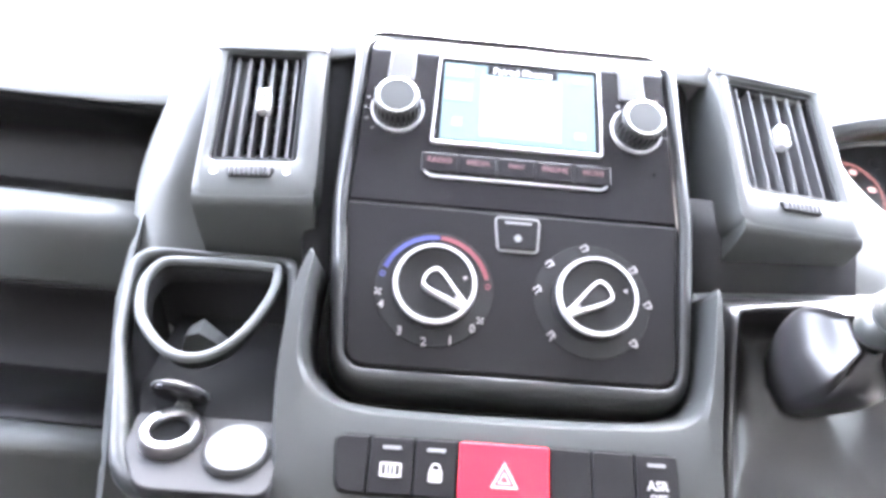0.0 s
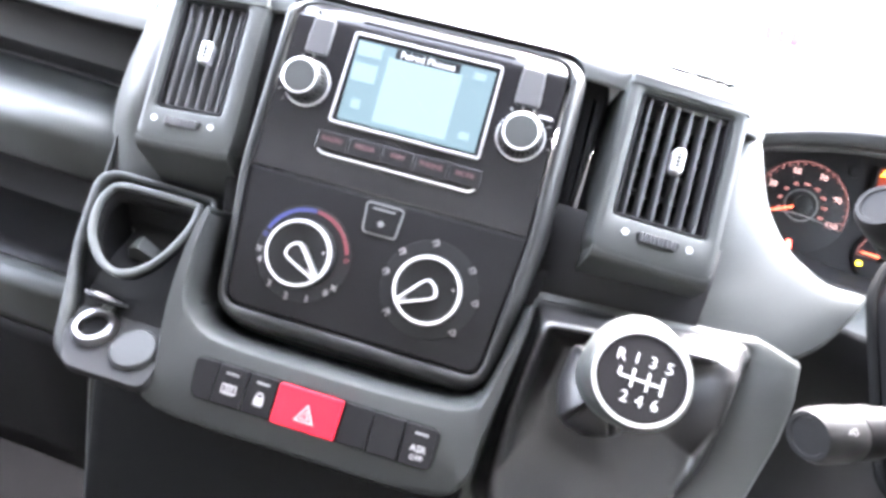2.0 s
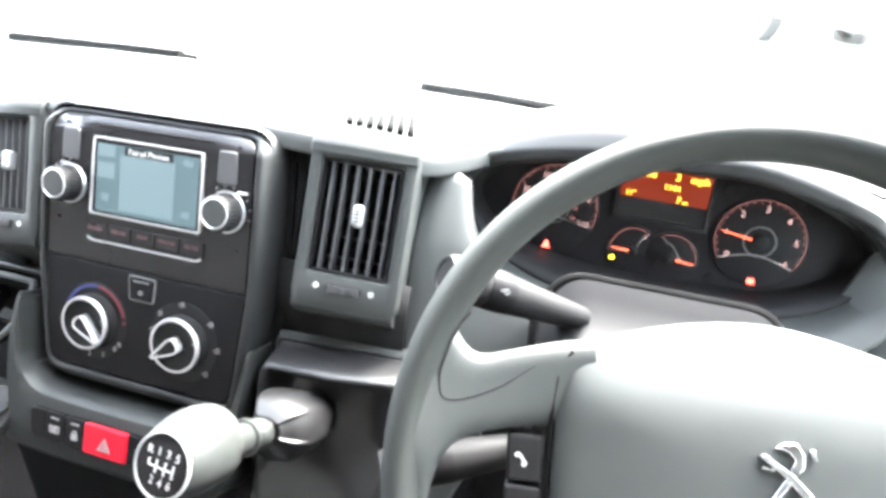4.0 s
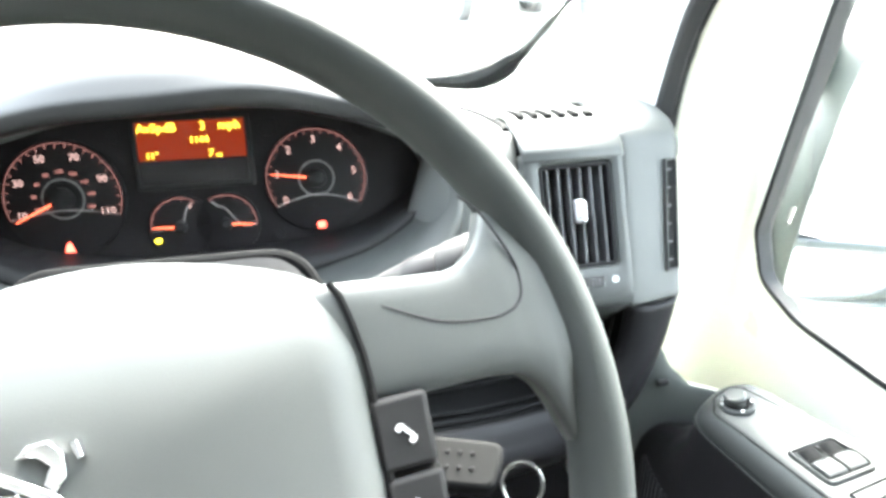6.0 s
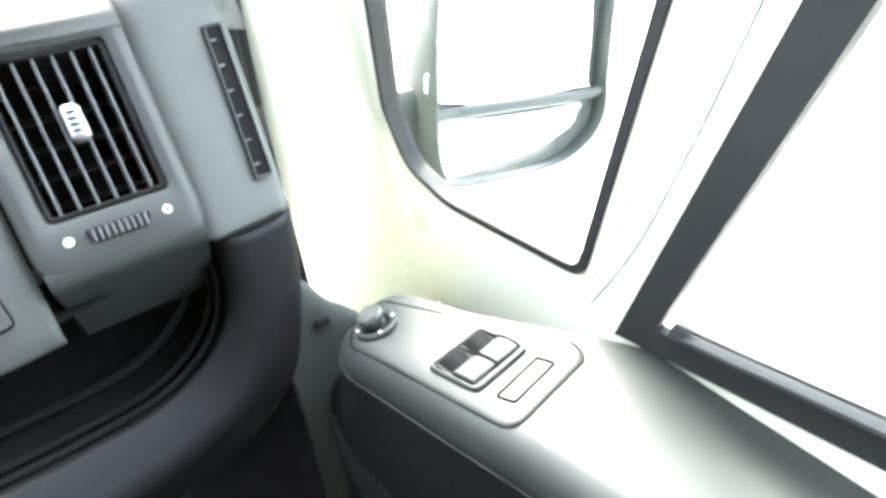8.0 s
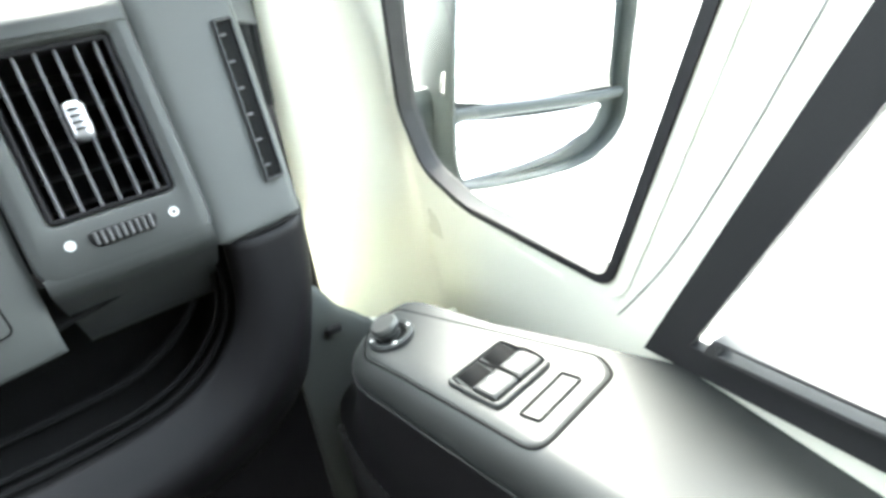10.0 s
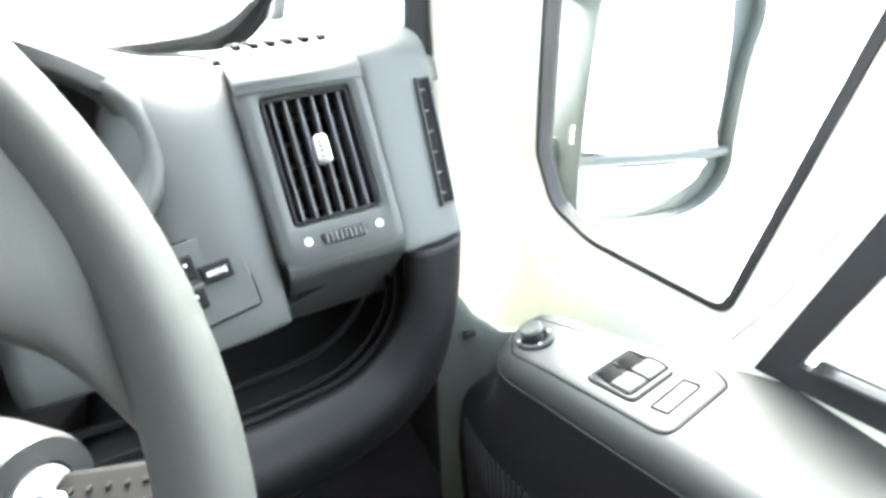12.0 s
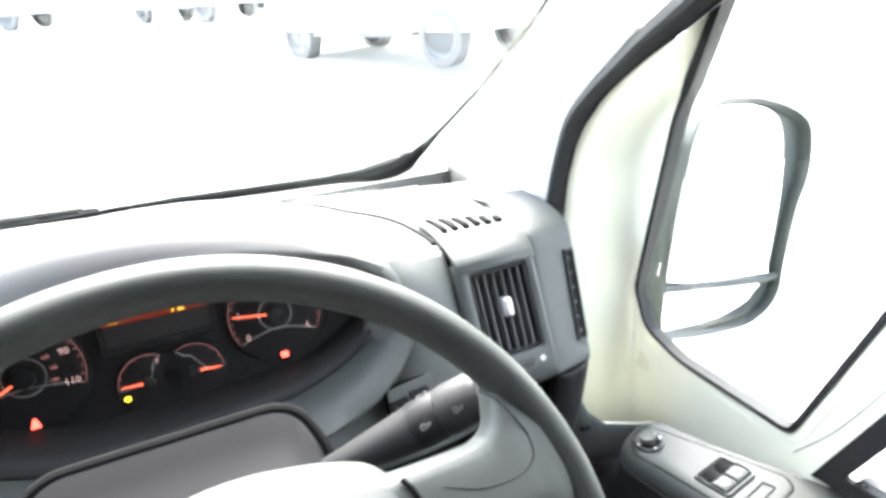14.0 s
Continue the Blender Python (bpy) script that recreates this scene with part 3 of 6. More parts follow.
    low = sorted([p for p in inset(strip, 0.0008) if p[1] < 0.036], key=lambda p: math.atan2(p[0], 0.06 - p[1]))
    tube(bm, [ST @ Vector((x, y, 0.0068)) for x, y in low], 0.0010, 6)
    part("strip_edge", bm, SILVER, r, "silver edge of the button strip")
    for i, t in enumerate(("RADIO", "MEDIA", "NAV", "PHONE", "MORE")):
        u = -0.060 + 0.030 * i
        bm = B()
        box(bm, u, 0.033, 0.006, 0.0285, 0.0165, 0.004, ST, 0.001)
        k = part("key", bm, GLOSS, r)
        word("key_word", t, 0.0062, at(ST, u, 0.0345, 0.0082), DIMRED, k, 0.0001)


radio()


# ---- heater panel ----
def heater():
    h = thing("heater_panel", ST @ Vector((0, -0.06, 0)), "black heater control panel with two rotary dials", "heater controls")
    bm = B()
    pp = rpoly([(-0.1135, -0.1255), (0.1150, -0.1255), (0.1258, -0.0040), (-0.1268, -0.0040)], [0.016, 0.016, 0.002, 0.002], 6)
    prism(bm, pp, ST, -0.03, 0.006, 0.002)
    part("faceplate", bm, SATIN, h)
    for s, ang in ((-1, -38), (1, 215)):
        u, v = s * 0.0570, -0.0675
        K = at(ST, u, v)
        bm = B()
        lathe(bm, [(0.043, 0.005), (0.042, 0.0066), (0.030, 0.0066)], K, 48)
        part("dial_base", bm, DARK, h)
        bm = B()
        lathe(bm, [(0.0300, 0.005), (0.0292, 0.018), (0.0275, 0.0215), (0.0255, 0.0215), (0.0245, 0.019), (0.019, 0.017), (0.0, 0.017)], K, 48, True, False)
        d = part("dial", bm, DARK, h, "round black dial with a silver rim")
        bm = B()
        lathe(bm, [(0.0292, 0.019), (0.0282, 0.0222), (0.0262, 0.0222), (0.0254, 0.019)], K, 48, False, False)
        part("rim", bm, SILVER, d, "silver dial rim")
        R = at(K, 0, 0, 0, ang)
        pt = spline([(-0.0085, 0), (-0.006, 0.0072), (0.0, 0.0085), (0.013, 0.0055), (0.0265, 0.0022), (0.0275, 0.0), (0.0265, -0.0022), (0.013, -0.0055), (0.0, -0.0085), (-0.006, -0.0072)], 4, True)
        pt = [p[:2] for p in pt]
        bm = B()
        prism(bm, inset(pt, 0.0005), R, 0.016, 0.0265, 0.002)
        part("pointer", bm, DARK, d)
        bm = B()
        holed(bm, pt, inset(pt, 0.0021), R, 0.018, 0.0275, 0.0006)
        part("pointer_edge", bm, SILVER, d, "silver pointer outline")
        bm = B()
        box(bm, 0.0205, 0, 0.0270, 0.006, 0.0016, 0.001, R)
        part("pointer_mark", bm, FOOTINK, d)
        bm = B()
        prism(bm, circle(0.0215 * math.cos(radians(15)), 0.0215 * math.sin(radians(15)), 0.0013, 12), K, 0.017, 0.0192)
        part("dot", bm, FOOTINK, d)
    # coloured temperature arc
    K = at(ST, -0.0570, -0.0675)
    for a0, a1, mt, lb in ((88, 160, BLUEINK, "blue cold arc"), (14, 86, REDINK, "red hot arc")):
        bm = B()
        arc = [radians(a0 + (a1 - a0) * k / 16) for k in range(17)]
        pts = [(0.0400 * math.cos(a), 0.0400 * math.sin(a)) for a in arc] + [(0.0368 * math.cos(a), 0.0368 * math.sin(a)) for a in arc[::-1]]
        prism(bm, pts, K, 0.006, 0.0071)
        part("temperature_arc", bm, mt, h, lb)
    for a, mt in ((168, BLUEINK), (6, REDINK)):
        bm = B()
        holed(bm, circle(0.0385 * math.cos(radians(a)), 0.0385 * math.sin(radians(a)), 0.0022, 14), circle(0.0385 * math.cos(radians(a)), 0.0385 * math.sin(radians(a)), 0.0012, 14), K, 0.006, 0.0071)
        part("arc_end", bm, mt, h)
    for t, a in (("0", -44), ("1", -70), ("2", -97), ("3", -124), ("4", -158)):
        word("number", t, 0.0085, at(K, 0.0395 * math.cos(radians(a)), 0.0395 * math.sin(radians(a)), 0.0071, ), FOOTINK, h, 0.0001)
    for a, rr in ((-32, 0.0400), (-172, 0.0400)):
        fan(h, at(K, rr * math.cos(radians(a)), rr * math.sin(radians(a)), 0.0068))
    K = at(ST, 0.0570, -0.0675)
    for a in (-45, 0, 40, 97, 140, 172, 222):
        airflow(h, at(K, 0.0405 * math.cos(radians(a)), 0.0405 * math.sin(radians(a)), 0.0068), a)
    ab = rpoly([(-0.0118, -0.0340), (0.0162, -0.0340), (0.0178, -0.0090), (-0.0142, -0.0090)], 0.003)
    bm = B()
    holed(bm, inset(ab, -0.0014), ab, ST, 0.004, 0.0075, 0.0006)
    part("button_edge", bm, GREYINK, h)
    bm = B()
    prism(bm, ab, ST, 0.003, 0.0085, 0.0015)
    bt = part("button", bm, SATIN, h, "square recirculation button")
    bm = B()
    box(bm, 0.002, -0.0130, 0.0087, 0.020, 0.0016, 0.0006, ST)
    part("lamp", bm, GREYINK, bt)
    bm = B()
    prism(bm, circle(0.002, -0.0250, 0.003, 6), ST, 0.0083, 0.0089)
    part("symbol", bm, GREYINK, bt)


def fan(parent, M):
    bm = B()
    for k in range(4):
        R = at(M, 0, 0, 0, 90 * k + 20)
        prism(bm, [(0.0003, 0), (0.0028, 0.0004), (0.0030, 0.0015), (0.0012, 0.0012)], R, 0, 0.0005)
    part("fan_symbol", bm, FOOTINK, parent)


def airflow(parent, M, a):
    bm = B()
    for x, y, w, h, t in ((-0.0012, 0.0006, 0.0046, 0.0010, 35), (0.0018, 0.0014, 0.0036, 0.0010, -50), (0.0006, -0.0022, 0.0050, 0.0009, a * 0.3), (0.0026, -0.0008, 0.0010, 0.0028, 20)):
        prism(bm, rect(0, 0, w, h), at(M, x, y, 0, t), 0, 0.0005)
    part("airflow_symbol", bm, FOOTINK, parent)


heater()


# ---- switch row ----
def switches():
    s = thing("switch_row", CO @ Vector((0, -0.185, 0.02)), "row of black push switches with a red hazard button", "switches")
    top, bot = -0.1675, -0.2000
    bm = B()
    prism(bm, rpoly([(-0.108, bot - 0.001), (0.1005, bot - 0.001), (0.1010, top + 0.001), (-0.112, top + 0.001)], 0.008), CO, 0.005, 0.0165, 0.0004)
    part("surround", bm, BLACK, s)
    cells = [(-0.1105, -0.0897, "switch"), (-0.0887, -0.0629, "switch"), (-0.0619, -0.0362, "switch"), (-0.0352, 0.0193, "hazard_button"), (0.0203, 0.0454, "switch"), (0.0464, 0.0718, "switch"), (0.0728, 0.0995, "switch")]
    for i, (a, b, nm) in enumerate(cells):
        bm = B()
        rr = [0.012 if i == 0 else 0.0022, 0.006 if i == 6 else 0.0022, 0.003 if i == 6 else 0.0022, 0.006 if i == 0 else 0.0022]
        prism(bm, rpoly([(a + (0.003 if i == 0 else 0), bot), (b, bot), (b, top), (a, top)], rr), CO, 0.012, 0.0195 + (0.002 if i == 3 else 0), 0.0010)
        k = part(nm, bm, RED if i == 3 else SATIN, s, "red hazard warning button" if i == 3 else "")
        c = (a + b) / 2
        if i in (1, 2, 6):
            bm = B()
            box(bm, c, top - 0.006, 0.0197, 0.011, 0.002, 0.0006, CO)
            part("lamp", bm, GREYINK, k)
        if i == 1:
            bm = B()
            holed(bm, rect(c, -0.186, 0.013, 0.008, 0.001), rect(c, -0.186, 0.0105, 0.0055, 0.0006), CO, 0.0193, 0.0200)
            for q in (-0.0025, 0, 0.0025):
                prism(bm, rect(c + q, -0.1865, 0.0012, 0.008), CO, 0.0193, 0.0201)
            part("symbol", bm, FOOTINK, k)
        if i == 2:
            bm = B()
            prism(bm, rect(c, -0.188, 0.008, 0.007, 0.0008), CO, 0.0193, 0.0200)
            holed(bm, circle(c, -0.1838, 0.0032, 14), circle(c, -0.1838, 0.0020, 14), CO, 0.0193, 0.0200)
            part("symbol", bm, FOOTINK, k)
        if i == 3:
            bm = B()
            tri_o = [(c - 0.0085, -0.1925), (c + 0.0085, -0.1925), (c, -0.1775)]
            tri_i = [(c - 0.0062, -0.1912), (c + 0.0062, -0.1912), (c, -0.1803)]
            holed(bm, tri_o, tri_i, CO, 0.0213, 0.0220)
            holed(bm, [(c - 0.0040, -0.1900), (c + 0.0040, -0.1900), (c, -0.1828)], [(c - 0.0024, -0.1890), (c + 0.0024, -0.1890), (c, -0.1848)], CO, 0.0213, 0.0220)
            part("symbol", bm, FOOTINK, k, "pale warning triangle")
        if i == 6:
            word("word", "ASR", 0.0075, at(CO, c, -0.1855, 0.0197), FOOTINK, k, 0.00015)
            word("word", "OFF", 0.0062, at(CO, c, -0.1925, 0.0197), FOOTINK, k, 0.0001)


switches()


# ---- cup holder ----
CU = face_frame((-0.150, 0.370, 0.887), 40, 0, 1.6)


def cupholder():
    c = thing("cup_holder", CU @ Vector((0, -0.02, 0)), "cup holder recess darkened for shade, with a grey rim and power socket", "cup holder")
    out = rpoly([(-0.026, -0.107), (0.0760, -0.108), (0.052, 0.078), (-0.082, 0.078), (-0.063, 0.000)], [0.035, 0.020, 0.012, 0.022, 0.2], 8)
    inn = rpoly([(-0.014, -0.095), (0.0680, -0.098), (0.042, 0.070), (-0.070, 0.069), (-0.053, -0.004)], [0.030, 0.012, 0.008, 0.020, 0.2], 8)
    bm = B()
    prof = [(0.0, -0.050), (0.0, -0.010), (0.10, -0.003), (0.30, 0.0005), (0.55, 0.0012), (0.80, 0.0), (0.94, -0.004), (1.0, -0.012)]
    loops(bm, [[(a[0] + (b[0] - a[0]) * t, a[1] + (b[1] - a[1]) * t, w) for a, b in zip(out, inn)] for t, w in prof], CU, False, False)
    part("rim", bm, CONSOLEG, c, "grey rounded rim", thick=0.0015, sharp=60)
    # Lining is near-black in place of the shade inside the recess.
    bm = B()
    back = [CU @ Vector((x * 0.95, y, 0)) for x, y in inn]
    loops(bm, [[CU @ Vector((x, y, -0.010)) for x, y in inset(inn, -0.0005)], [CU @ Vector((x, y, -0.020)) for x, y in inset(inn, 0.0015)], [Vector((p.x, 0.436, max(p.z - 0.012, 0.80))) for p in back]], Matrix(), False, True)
    part("well", bm, BLACK, c, "recess blackened for the shade inside")
    # tilted ring that holds a cup
    ring = [(-0.047, 0.012), (-0.0535, 0.036), (-0.050, 0.053), (-0.040, 0.0595), (-0.002, 0.0615), (0.032, 0.061), (0.0385, 0.057), (0.039, 0.037), (0.032, 0.012), (0.022, -0.006), (0.010, -0.017), (-0.004, -0.021), (-0.019, -0.017), (-0.034, -0.005)]
    pts = [p[:2] for p in spline(ring, 4, True)]
    bm = B()
    tube(bm, [CU @ Vector((x, y, 0.005)) for x, y in pts], 0.0036, 10, True)
    part("cup_ring", bm, GREY, c, "grey cup ring")
    # Band blackened as well, since it sits in the ring's shade.
    bm = B()
    down = Vector((0, 0.002, -0.009))
    loops(bm, [[CU @ Vector((x, y, 0.004)) for x, y in pts], [CU @ Vector((x * 0.96, y * 0.96 + 0.0008, 0.002)) + down * 0.5 for x, y in pts], [CU @ Vector((x * 0.90, y * 0.90 + 0.002, 0.0)) + down for x, y in pts]], Matrix(), False, False)
    part("ring_band", bm, BLACK, c, "band under the ring, blackened for shade", thick=0.002)
    # sloping floor with the socket and a cap
    SH = face_frame((-0.125, 0.323, 0.829), 60, 0, 1.6)
    # Shelf and cap are grey plastic, darkened for the weaker light down here.
    bm = B()
    prism(bm, rpoly([(-0.028, -0.034), (0.046, -0.034), (0.045, 0.022), (-0.050, 0.022), (-0.046, -0.006)], [0.020, 0.010, 0.004, 0.004, 0.03]), SH, -0.010, 0.0, 0.001)
    part("shelf", bm, DARK, c, "sloping shelf, its grey darkened for shade")
    # Rear of the shelf, blackened where the ring and recess shade it.
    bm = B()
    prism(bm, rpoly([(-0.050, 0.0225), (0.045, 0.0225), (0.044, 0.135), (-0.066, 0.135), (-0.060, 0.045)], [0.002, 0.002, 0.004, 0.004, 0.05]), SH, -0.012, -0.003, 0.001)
    part("cup_floor", bm, BLACK, c, "floor under the cup ring, blackened for shade")
    # Paler wedge standing in for the patch of floor that catches light.
    bm = B()
    loops(bm, [[SH @ Vector((x, 0.098 - 0.012 * k, h)) for x, h in ((-0.048, -0.004), (-0.014, -0.004), (-0.020, 0.006), (-0.034, 0.020 - 0.004 * k), (-0.044, 0.012))] for k in (0, 1)])
    part("lit_wedge", bm, LOWG, c, "grey wedge for the lit patch in the recess")
    Q = at(SH, -0.0215, 0.004)
    bm = B()
    lathe(bm, [(0.0186, -0.001), (0.0178, 0.006), (0.0160, 0.0085), (0.0128, 0.0085), (0.0112, 0.005), (0.0110, -0.004)], Q, 32, False, False)
    so = part("power_socket", bm, SOCKET, c, "steel power socket")
    bm = B()
    lathe(bm, [(0.0113, 0.0035), (0.0, 0.0025)], Q, 24, False, False)
    part("socket_hole", bm, BLACK, so)
    L = SH @ pose(-0.0235, 0.0270, 0.0150, 119, 0, -6)
    bm = B()
    lathe(bm, [(0.0150, -0.003), (0.0172, -0.001), (0.0175, 0.0020), (0.0160, 0.0040), (0.0080, 0.0050), (0.0, 0.0050)], L, 32, True, False)
    part("socket_lid", bm, GLOSS, so, "open black lid")
    # Paler ring that paints the highlight along the lid's edge.
    bm = B()
    lathe(bm, [(0.0176, -0.0012), (0.0184, 0.0), (0.0176, 0.0014)], L, 32, False, False)
    part("lid_highlight", bm, STACKG, so, "paler lid edge, a painted highlight")
    bm = B()
    box(bm, -0.0215, 0.0215, 0.005, 0.010, 0.008, 0.008, SH, 0.002)
    part("lid_hinge", bm, LOWG, so)
    bm = B()
    lathe(bm, [(0.0190, 0.0), (0.0192, 0.003), (0.0176, 0.0052), (0.0, 0.0060)], at(SH, 0.0205, -0.0045), 36, True, False)
    part("blank_cap", bm, STACKG, c, "round grey blanking cap, darkened like the shelf")


cupholder()

# ---- passenger side of the dashboard ----
# Trays and foot are the same grey; DARK puts their shade into the colour.
X = (-1.0, -0.6, -0.36, -0.245)
PASS = [("fascia_top", GREY, [(0.505, 1.082), (0.500, 1.078), (0.503, 1.073), (0.515, 1.071)]),
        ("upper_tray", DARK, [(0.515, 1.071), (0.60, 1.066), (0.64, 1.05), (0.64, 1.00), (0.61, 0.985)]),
        ("fascia_roll", GREY, [(0.61, 0.985), (0.54, 0.982), (0.49, 0.980), (0.462, 0.972), (0.450, 0.957), (0.452, 0.942), (0.464, 0.92), (0.474, 0.905), (0.484, 0.899)]),
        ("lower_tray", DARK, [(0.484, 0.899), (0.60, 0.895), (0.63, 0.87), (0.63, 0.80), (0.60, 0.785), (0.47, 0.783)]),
        ("fascia_lip", GREY, [(0.47, 0.783), (0.452, 0.781), (0.444, 0.774), (0.443, 0.765), (0.450, 0.75), (0.47, 0.70)]),
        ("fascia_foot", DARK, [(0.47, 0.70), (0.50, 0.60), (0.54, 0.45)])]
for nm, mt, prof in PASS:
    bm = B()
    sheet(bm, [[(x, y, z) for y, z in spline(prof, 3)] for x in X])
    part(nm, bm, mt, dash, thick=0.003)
bm = B()
loops(bm, [[(-0.250, y, z) for y, z in ((0.50, 1.10), (0.66, 1.10), (0.66, 0.45), (0.46, 0.45), (0.44, 0.90))], [(-0.240, y, z) for y, z in ((0.49, 1.11), (0.66, 1.11), (0.66, 0.45), (0.45, 0.45), (0.43, 0.90))]])
part("tray_end", bm, GREY, dash)
# cheek between the fascia and the left vent
bm = B()
smooth_sheet(bm, [[(-0.245, 0.50, 1.10), (-0.252, 0.47, 1.02), (-0.250, 0.458, 0.95), (-0.232, 0.44, 0.80)],
                  [(-0.205, 0.475, 1.12), (-0.212, 0.440, 1.02), (-0.215, 0.444, 0.95), (-0.205, 0.43, 0.80)],
                  [(-0.17, 0.475, 1.13), (-0.17, 0.45, 1.02), (-0.17, 0.450, 0.95), (-0.17, 0.44, 0.80)]], 4, 4)
part("cheek", bm, LOWG, dash, thick=0.003)


# ---- gear lever ----
def gear():
    g = thing("gear_lever", (0.30, 0.33, 0.90), "dash-mounted gear lever with round knob and leather boot", "gear lever")
    tip, neck = Vector((0.2545, 0.2005, 0.9985)), Vector((0.268, 0.330, 0.922))
    ax = (tip - neck).normalized()
    # keep the print upright: up is world z on the face
    up = (Vector((0, 0.25, 1)) - ax * Vector((0, 0.25, 1)).dot(ax)).normalized()
    M = Matrix.Translation(tip) @ Matrix((up.cross(ax), up, ax)).transposed().to_4x4()
    M = M @ Matrix.Scale(0.83, 4)
    # body with a hump on its upper side, tapering to the lever
    bm = B()
    shape = spline([(0.003, 0.0262, 0.0262, 0.0262), (0.001, 0.0292, 0.0292, 0.0292), (-0.007, 0.0325, 0.0355, 0.0308), (-0.018, 0.0350, 0.0415, 0.0312), (-0.034, 0.0352, 0.0445, 0.0300), (-0.050, 0.0335, 0.0430, 0.0285), (-0.062, 0.0290, 0.0370, 0.0250), (-0.072, 0.0225, 0.0275, 0.0205), (-0.081, 0.0175, 0.0190, 0.0170), (-0.092, 0.0155, 0.0160, 0.0155), (-0.104, 0.0145, 0.0150, 0.0145)], 2)
    loops(bm, [[(w * math.cos(a), (u if math.sin(a) > 0 else l) * math.sin(a), d) for a in np.linspace(0, 2 * math.pi, 41)[:-1]] for d, w, u, l in shape], M)
    kn = part("knob", bm, WHEELG, g, "grey plastic gear knob", sharp=60)
    bm = B()
    lathe(bm, [(0.0140, -0.103), (0.0185, -0.104), (0.0190, -0.107), (0.0175, -0.110), (0.0130, -0.111), (0.0125, -0.113)], M, 32)
    part("flange", bm, WHEELG, g, "grey ring under the knob")
    bm = B()
    lathe(bm, [(0.0110, -0.112)] + [(0.0168 * math.cos(radians(a)), -0.127 + 0.0168 * math.sin(radians(a))) for a in range(60, -61, -15)] + [(0.0130, -0.150)], M, 32)
    part("collar", bm, WHEELG, g, "rounded grey collar above the boot")
    bm = B()
    lathe(bm, [(0.0290, 0.002), (0.0287, 0.0042), (0.0268, 0.0046), (0.0262, 0.002)], M, 40, False, False)
    part("ring", bm, SILVER, kn, "silver ring")
    bm = B()
    lathe(bm, [(0.0262, 0.001), (0.0262, 0.0035), (0.0, 0.0042)], M, 40, True, False)
    pl = part("shift_plate", bm, DIALFACE, kn, "black shift pattern plate")
    for t, x, y in (("R", -0.0145, 0.0100), ("1", -0.0050, 0.0105), ("3", 0.0045, 0.0105), ("5", 0.0145, 0.0100), ("2", -0.0070, -0.0135), ("4", 0.0020, -0.0140), ("6", 0.0110, -0.0135)):
        word("number", t, 0.0098, at(M, x, y, 0.0040), WHITEINK, pl, 0.0)
    for x, y, w, h in ((0, -0.0018, 0.026, 0.0014), (-0.0130, 0.0005, 0.0014, 0.0050), (-0.0050, -0.0015, 0.0014, 0.0110), (0.0040, -0.0015, 0.0014, 0.0110), (0.0125, -0.0015, 0.0014, 0.0110)):
        bm = B()
        prism(bm, rect(x, y, w, h), M, 0.0036, 0.0046 if w > h else 0.0047)
        part("shift_line", bm, WHITEINK, pl)
    # pod that carries the boot
    pr = rpoly([(0.206, 0.953), (0.398, 0.971), (0.4405, 0.961), (0.4425, 0.91), (0.428, 0.84), (0.385, 0.73), (0.19, 0.72)], [0.010, 0.012, 0.012, 0.05, 0.05, 0.05, 0.02], 5)
    yy = lambda z: 0.413 - (0.957 - z) * 0.27
    hem = rpoly([(0.2005, 0.765), (0.345, 0.772), (0.385, 0.86), (0.394, 0.965), (0.2115, 0.949)], [0.02, 0.03, 0.04, 0.012, 0.008], 12)
    bm = B()
    far = []

    def dense(poly, n):
        return [(a[0] + (b[0] - a[0]) * k / n, a[1] + (b[1] - a[1]) * k / n) for a, b in zip(poly, poly[1:] + poly[:1]) for k in range(n)]

    pr, brim = dense(pr, 8), dense(hem, 4)
    for x, z in brim:
        d = Vector((x - 0.295, z - 0.87)).normalized()
        best = max(pr, key=lambda q: (Vector((q[0] - 0.295, q[1] - 0.87)).normalized().dot(d)))
        far.append(best)
    loops(bm, [[(x, 0.52, z) for x, z in far], [(x, yy(z) + 0.012, z) for x, z in far], [(0.30 + (x - 0.30) * 0.985, yy(z) + 0.003, 0.86 + (z - 0.86) * 0.985) for x, z in far], [(0.30 + (x - 0.30) * 0.96, yy(z), 0.86 + (z - 0.86) * 0.96) for x, z in far], [(x, yy(z), z) for x, z in brim]], Matrix(), False, False)
    part("pod", bm, GREY, g, "grey console pod round the boot", thick=0.002)
    # leather boot: a square-edged skirt that gathers on the lever
    hem = dense(hem, 2)
    e1 = (Vector((1, 0, 0)) - ax * ax.x).normalized()
    e2 = ax.cross(e1)
    throat = neck - ax * 0.052
    rings = []

    def fold(a, at_, width):
        d = (a - at_ + math.pi) % (2 * math.pi) - math.pi
        return math.exp(-(d / width) ** 2)

    for k in range(22):
        t = k / 21
        ring = []
        for x, z in hem:
            a = math.atan2(z - 0.875, x - 0.285)
            out = e1 * math.cos(a) + e2 * math.sin(a)
            lift = max(0.0, math.sin(a))
            end = throat + out * 0.0240
            base = Vector((x, yy(z) - 0.002, z))
            p = base.lerp(end, t ** 1.1)
            w = math.exp(-((t - 0.34) / 0.20) ** 2) * min(1.0, 6 * t)
            tw = a + 0.25 * t
            ridge = 0.014 * fold(tw, 2.70, 0.18) + 0.012 * fold(tw, 1.55, 0.24) + 0.016 * fold(tw, 0.48, 0.16) + 0.013 * fold(tw, -2.85, 0.18) + 0.010 * fold(tw, -1.9, 0.22) + 0.009 * fold(tw, -0.7, 0.20)
